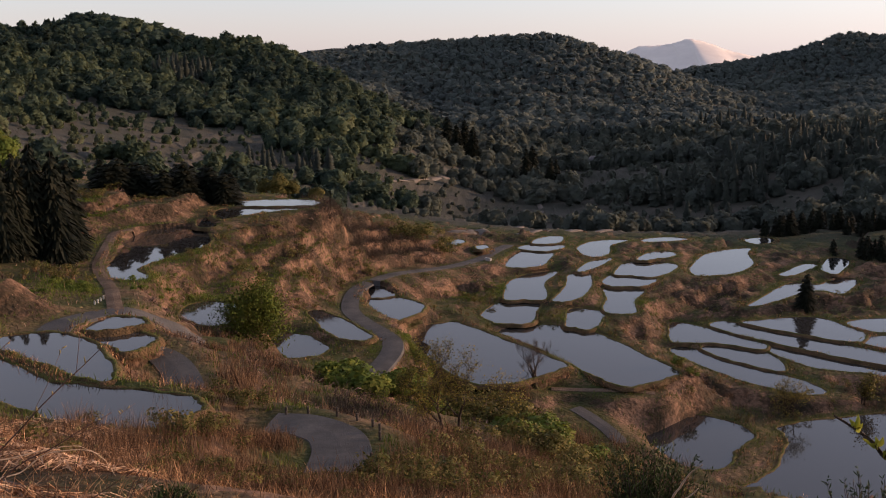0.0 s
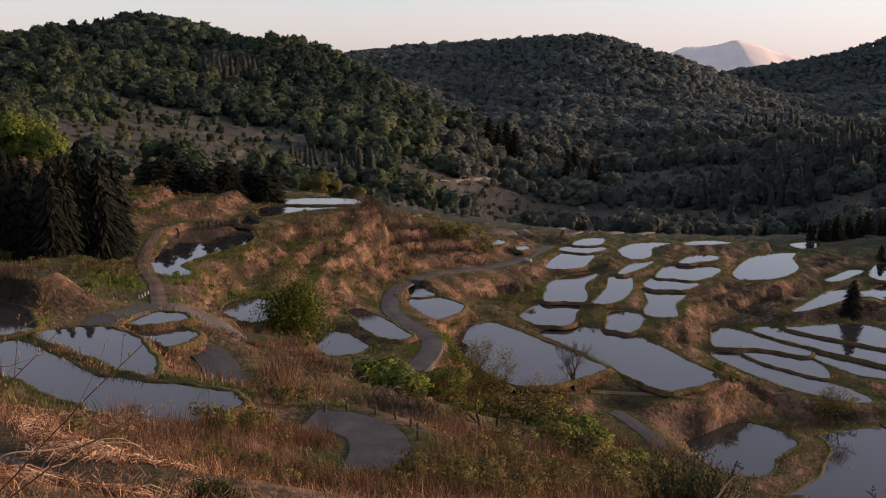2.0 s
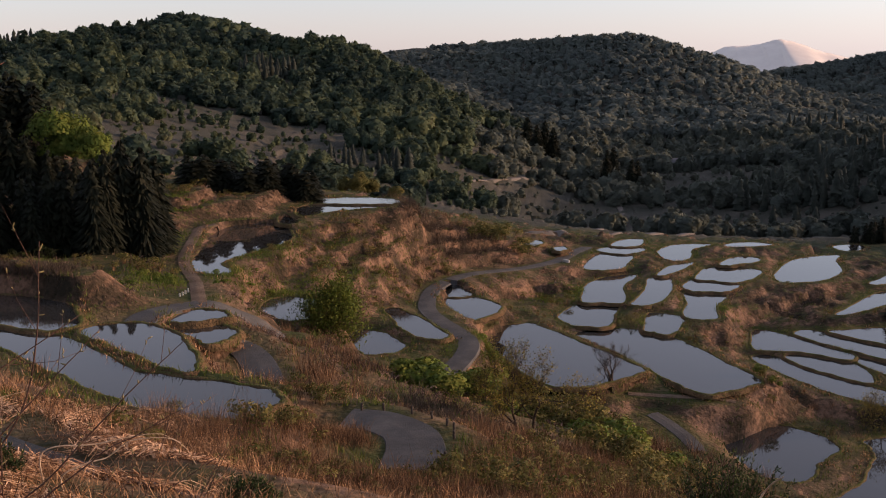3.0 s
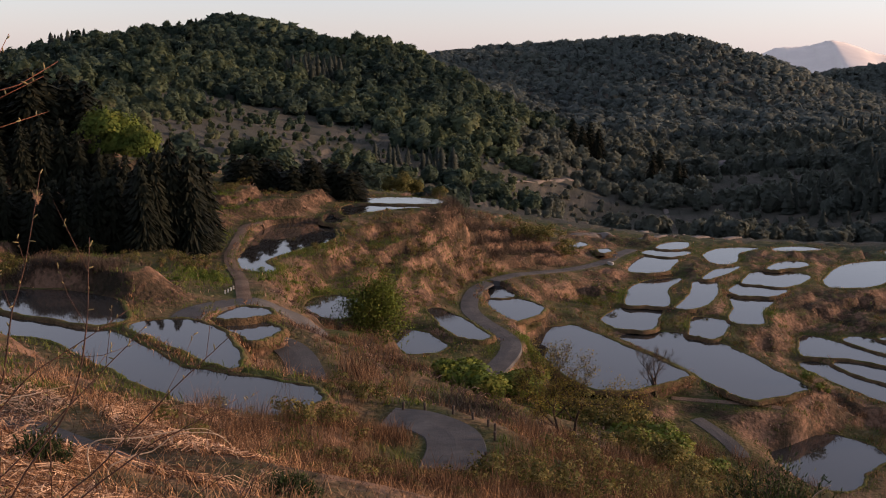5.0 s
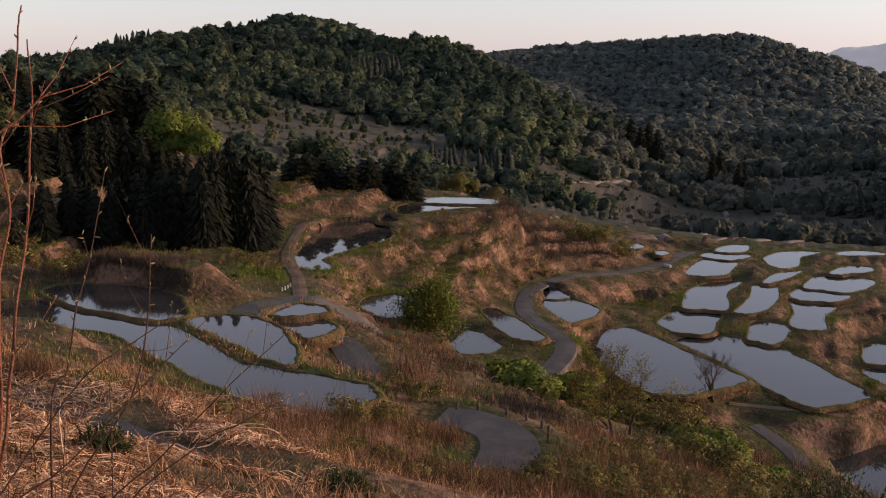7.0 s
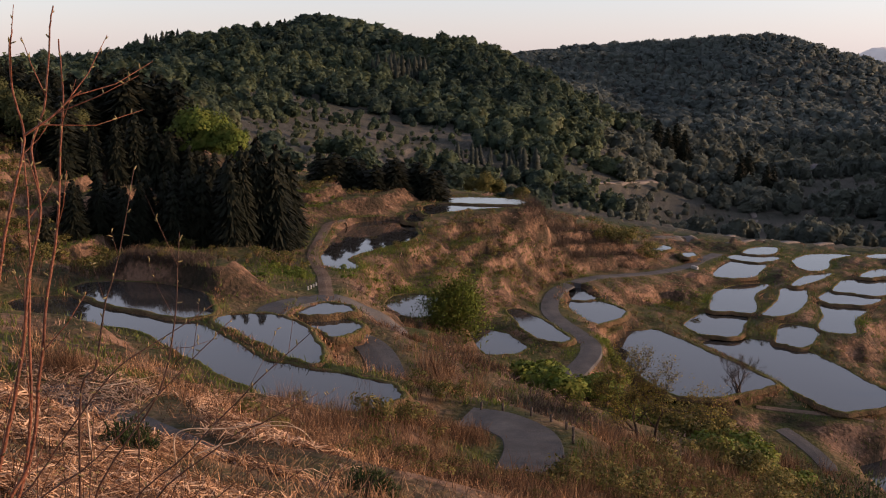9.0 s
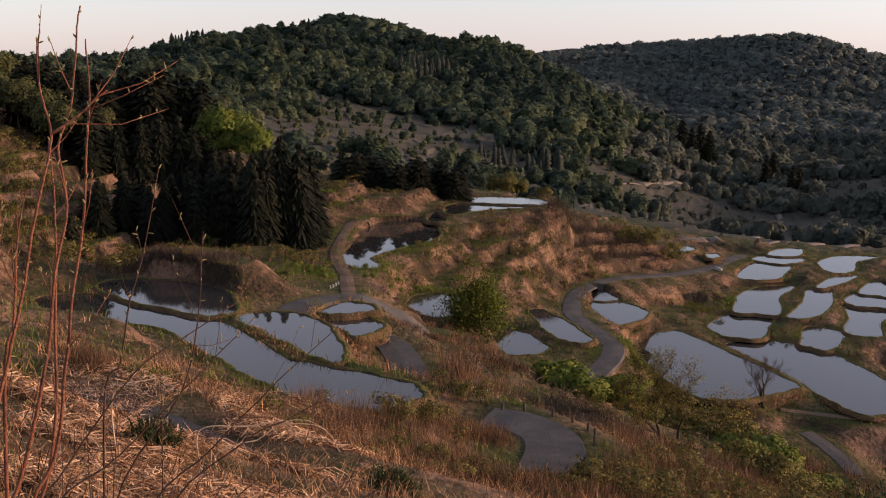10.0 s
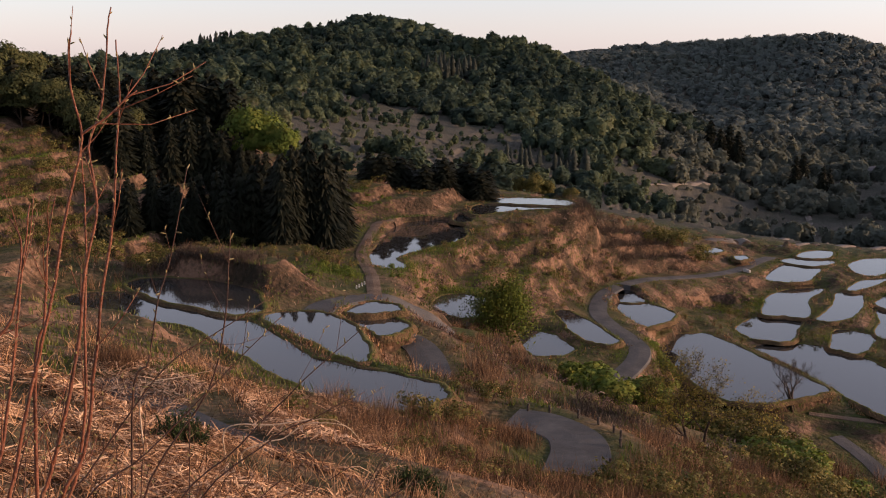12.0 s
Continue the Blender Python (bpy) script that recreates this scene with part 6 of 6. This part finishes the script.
def dark_shrub(x, y, height, wide, seed, n, label, leaf=0.11):
    """A dense evergreen bush: stiff upright sprigs with narrow leaves."""
    r = np.random.default_rng(seed)
    z = on_land(x, y)
    t = thing("evergreen_shrub", label, "shrub", at=(x, y, z))
    m = n // 10
    bx, by = r.normal(size=m) * wide * 0.42, r.normal(size=m) * wide * 0.42
    L = height * r.uniform(0.55, 1.15, m) * np.exp(-(bx ** 2 + by ** 2) / (wide * wide))
    d = unit(np.c_[bx * 0.5 / wide + r.normal(size=m) * 0.15, by * 0.5 / wide + r.normal(size=m) * 0.15, np.ones(m)])
    k = np.repeat(np.arange(m), 26)
    u = r.uniform(0.15, 1.0, len(k))
    c = np.c_[bx[k], by[k], np.zeros(len(k))] + d[k] * (L[k] * u)[:, None]
    w = unit(d[k] + r.normal(size=(len(k), 3)) * 0.6)
    s = unit(np.cross(w, r.normal(size=(len(k), 3)))) * leaf * 0.13
    ll = (leaf * r.uniform(0.6, 1.3, len(k)))[:, None]
    piece("foliage", fast_mesh("foliage", np.stack([c - s * 0.4, c + w * ll * 0.5 - s, c + w * ll, c + w * ll * 0.5 + s], 1), EVERGREEN), t)
    lines = [[(bx[i], by[i], -0.1, 0.012), *[(*(np.array([bx[i], by[i], 0]) + d[i] * L[i] * q), 0.012 * (1 - q * 0.8)) for q in (0.5, 0.97)]] for i in range(m)]
    v, f = tubes(lines, 4)
    tagged(piece("stem", link_mesh("stem", v, f, BARK), t), kind="stuff")


dark_shrub(4.05, 17.3, 2.3, 0.62, 91, 6000, "dark evergreen shrub with stiff narrow leaves")
dark_shrub(4.45, 8.7, 1.6, 0.6, 92, 7000, "low dark evergreen shrub close to the camera", 0.06)
dark_shrub(-6.3, 20.1, 0.85, 0.7, 93, 3000, "small dark evergreen shrub among dead grass")
dark_shrub(-7.3, 11.6, 0.6, 0.4, 94, 1200, "small dark evergreen shrub among dead grass", 0.07)



# dead branches caught in the grass
DEAD_1 = [(-6.16, 11.45, 44.72), (-5.87, 11.60, 44.85), (-5.66, 11.71, 44.88), (-5.43, 11.81, 45.07), (-5.21, 11.91, 45.11), (-4.91, 12.04, 45.07), (-4.72, 12.11, 44.90), (-4.61, 12.15, 44.66)]
DEAD_2 = [(-6.36, 11.34, 45.08), (-5.80, 11.64, 45.10), (-5.32, 11.86, 45.15), (-5.02, 11.99, 45.14), (-4.76, 12.10, 44.97)]
DEAD_3 = [(4.10, 15.98, 42.25), (4.28, 15.93, 42.71), (4.43, 15.89, 43.00), (4.62, 15.84, 43.16)]
DEAD_4 = [(4.20, 15.96, 42.21), (4.38, 15.91, 42.51), (4.54, 15.86, 42.72)]
DEAD_5 = [(-6.74, 9.93, 46.09), (-6.27, 10.23, 46.23), (-5.97, 10.41, 46.28)]


def dead_branch(paths, label, thick):
    x0, y0, z0 = paths[0][0]
    r = np.random.default_rng(int(abs(x0) * 100))
    t = thing("dead_branch", label, "branch", at=(x0, y0, on_land(x0, y0)))
    off = np.array(t.location)
    lines = []
    for q in paths:
        c = open_curve(np.vstack([[q[0][0], q[0][1], on_land(q[0][0], q[0][1]) - 0.05], q]), 6)
        lines.append(np.c_[c - off + np.cumsum(r.normal(size=c.shape) * 0.004, 0), np.linspace(thick, thick * 0.3, len(c))])
    v, f = tubes(lines, 6)
    piece("branch", link_mesh("branch", v, f, PALE_WOOD), t)


dead_branch([DEAD_1, DEAD_2], "bleached fallen branch arching over dead grass", 0.012)
dead_branch([DEAD_3, DEAD_4], "bleached broken stalks beside the dark shrub", 0.03)
dead_branch([DEAD_5], "bleached fallen twig in dead grass", 0.011)

# small marks along the lanes and far off
def block(name, label, category, x, y, size, material, lift=0.0, turn=0.0, group=""):
    bm = bmesh.new()
    bmesh.ops.create_cube(bm, size=1.0)
    bmesh.ops.scale(bm, verts=bm.verts, vec=size)
    bmesh.ops.bevel(bm, geom=bm.edges[:], offset=min(size) * 0.15, segments=2, affect="EDGES")
    bmesh.ops.translate(bm, verts=bm.verts, vec=(0, 0, size[2] / 2 - 0.05 + lift))
    me = bpy.data.meshes.new(name)
    bm.to_mesh(me)
    bm.free()
    me.materials.append(material)
    o = new(name, me)
    o.matrix_world = pose(x, y, on_land(x, y), 0, 0, turn)
    return tagged(o, label, category, group)


for x, y in ((-31.4, 81.8), (-31.5, 82.8), (-31.6, 83.8), (-31.7, 84.8)):
    block("guide_stake", "short white guide stake beside the track", "post", x, y, (0.14, 0.14, 0.4), CONCRETE, 0, 10, "white stakes")
block("concrete_block", "pale concrete parapet block at the lane's edge", "parapet", 8.4, 174.5, (1.6, 0.4, 0.6), CONCRETE, 0, -50)
block("boulder", "pale boulder beside the lane", "stone", -3.0, 101.6, (0.7, 0.5, 0.45), CONCRETE, 0, 30)


def far_house(x, y, w, dp, h, turn):
    z = on_land(x, y)
    t = thing("farmhouse", "small pale farmhouse with a grey gable roof", "house", "far houses", at=(x, y, z))
    t.rotation_euler = (0, 0, radians(turn))
    a, b = w / 2, dp / 2
    wall = piece("wall", link_mesh("wall", np.array([(-a, -b, -1), (a, -b, -1), (a, b, -1), (-a, b, -1), (-a, -b, h), (a, -b, h), (a, b, h), (-a, b, h), (-a, 0, h + b * 0.7), (a, 0, h + b * 0.7)]), [(0, 1, 5, 4), (1, 2, 6, 9, 5), (2, 3, 7, 6), (3, 0, 4, 8, 7)], CONCRETE, False), t)
    e = 0.4
    rf = np.array([(-a - e, -b - e, h - 0.25), (a + e, -b - e, h - 0.25), (a + e, 0, h + b * 0.7 + 0.1), (-a - e, 0, h + b * 0.7 + 0.1), (a + e, b + e, h - 0.25), (-a - e, b + e, h - 0.25)])
    piece("roof", link_mesh("roof", np.vstack([rf, rf + np.array([0, 0, 0.2])]), [(0, 1, 2, 3), (3, 2, 4, 5), (6, 9, 8, 7), (9, 11, 10, 8), (0, 6, 7, 1), (5, 4, 10, 11)], ROOF, False), t)
    for k in (-0.25, 0.25):
        g = np.array([(w * k - 0.5, -b - 0.03, 1.0), (w * k + 0.5, -b - 0.03, 1.0), (w * k + 0.5, -b - 0.03, 2.1), (w * k - 0.5, -b - 0.03, 2.1)])
        piece("window", link_mesh("window", g, [(0, 1, 2, 3)], WATER, False), t)


far_house(76, 474, 9, 6, 3.4, 20)
far_house(92, 486, 8, 6, 3.0, -10)
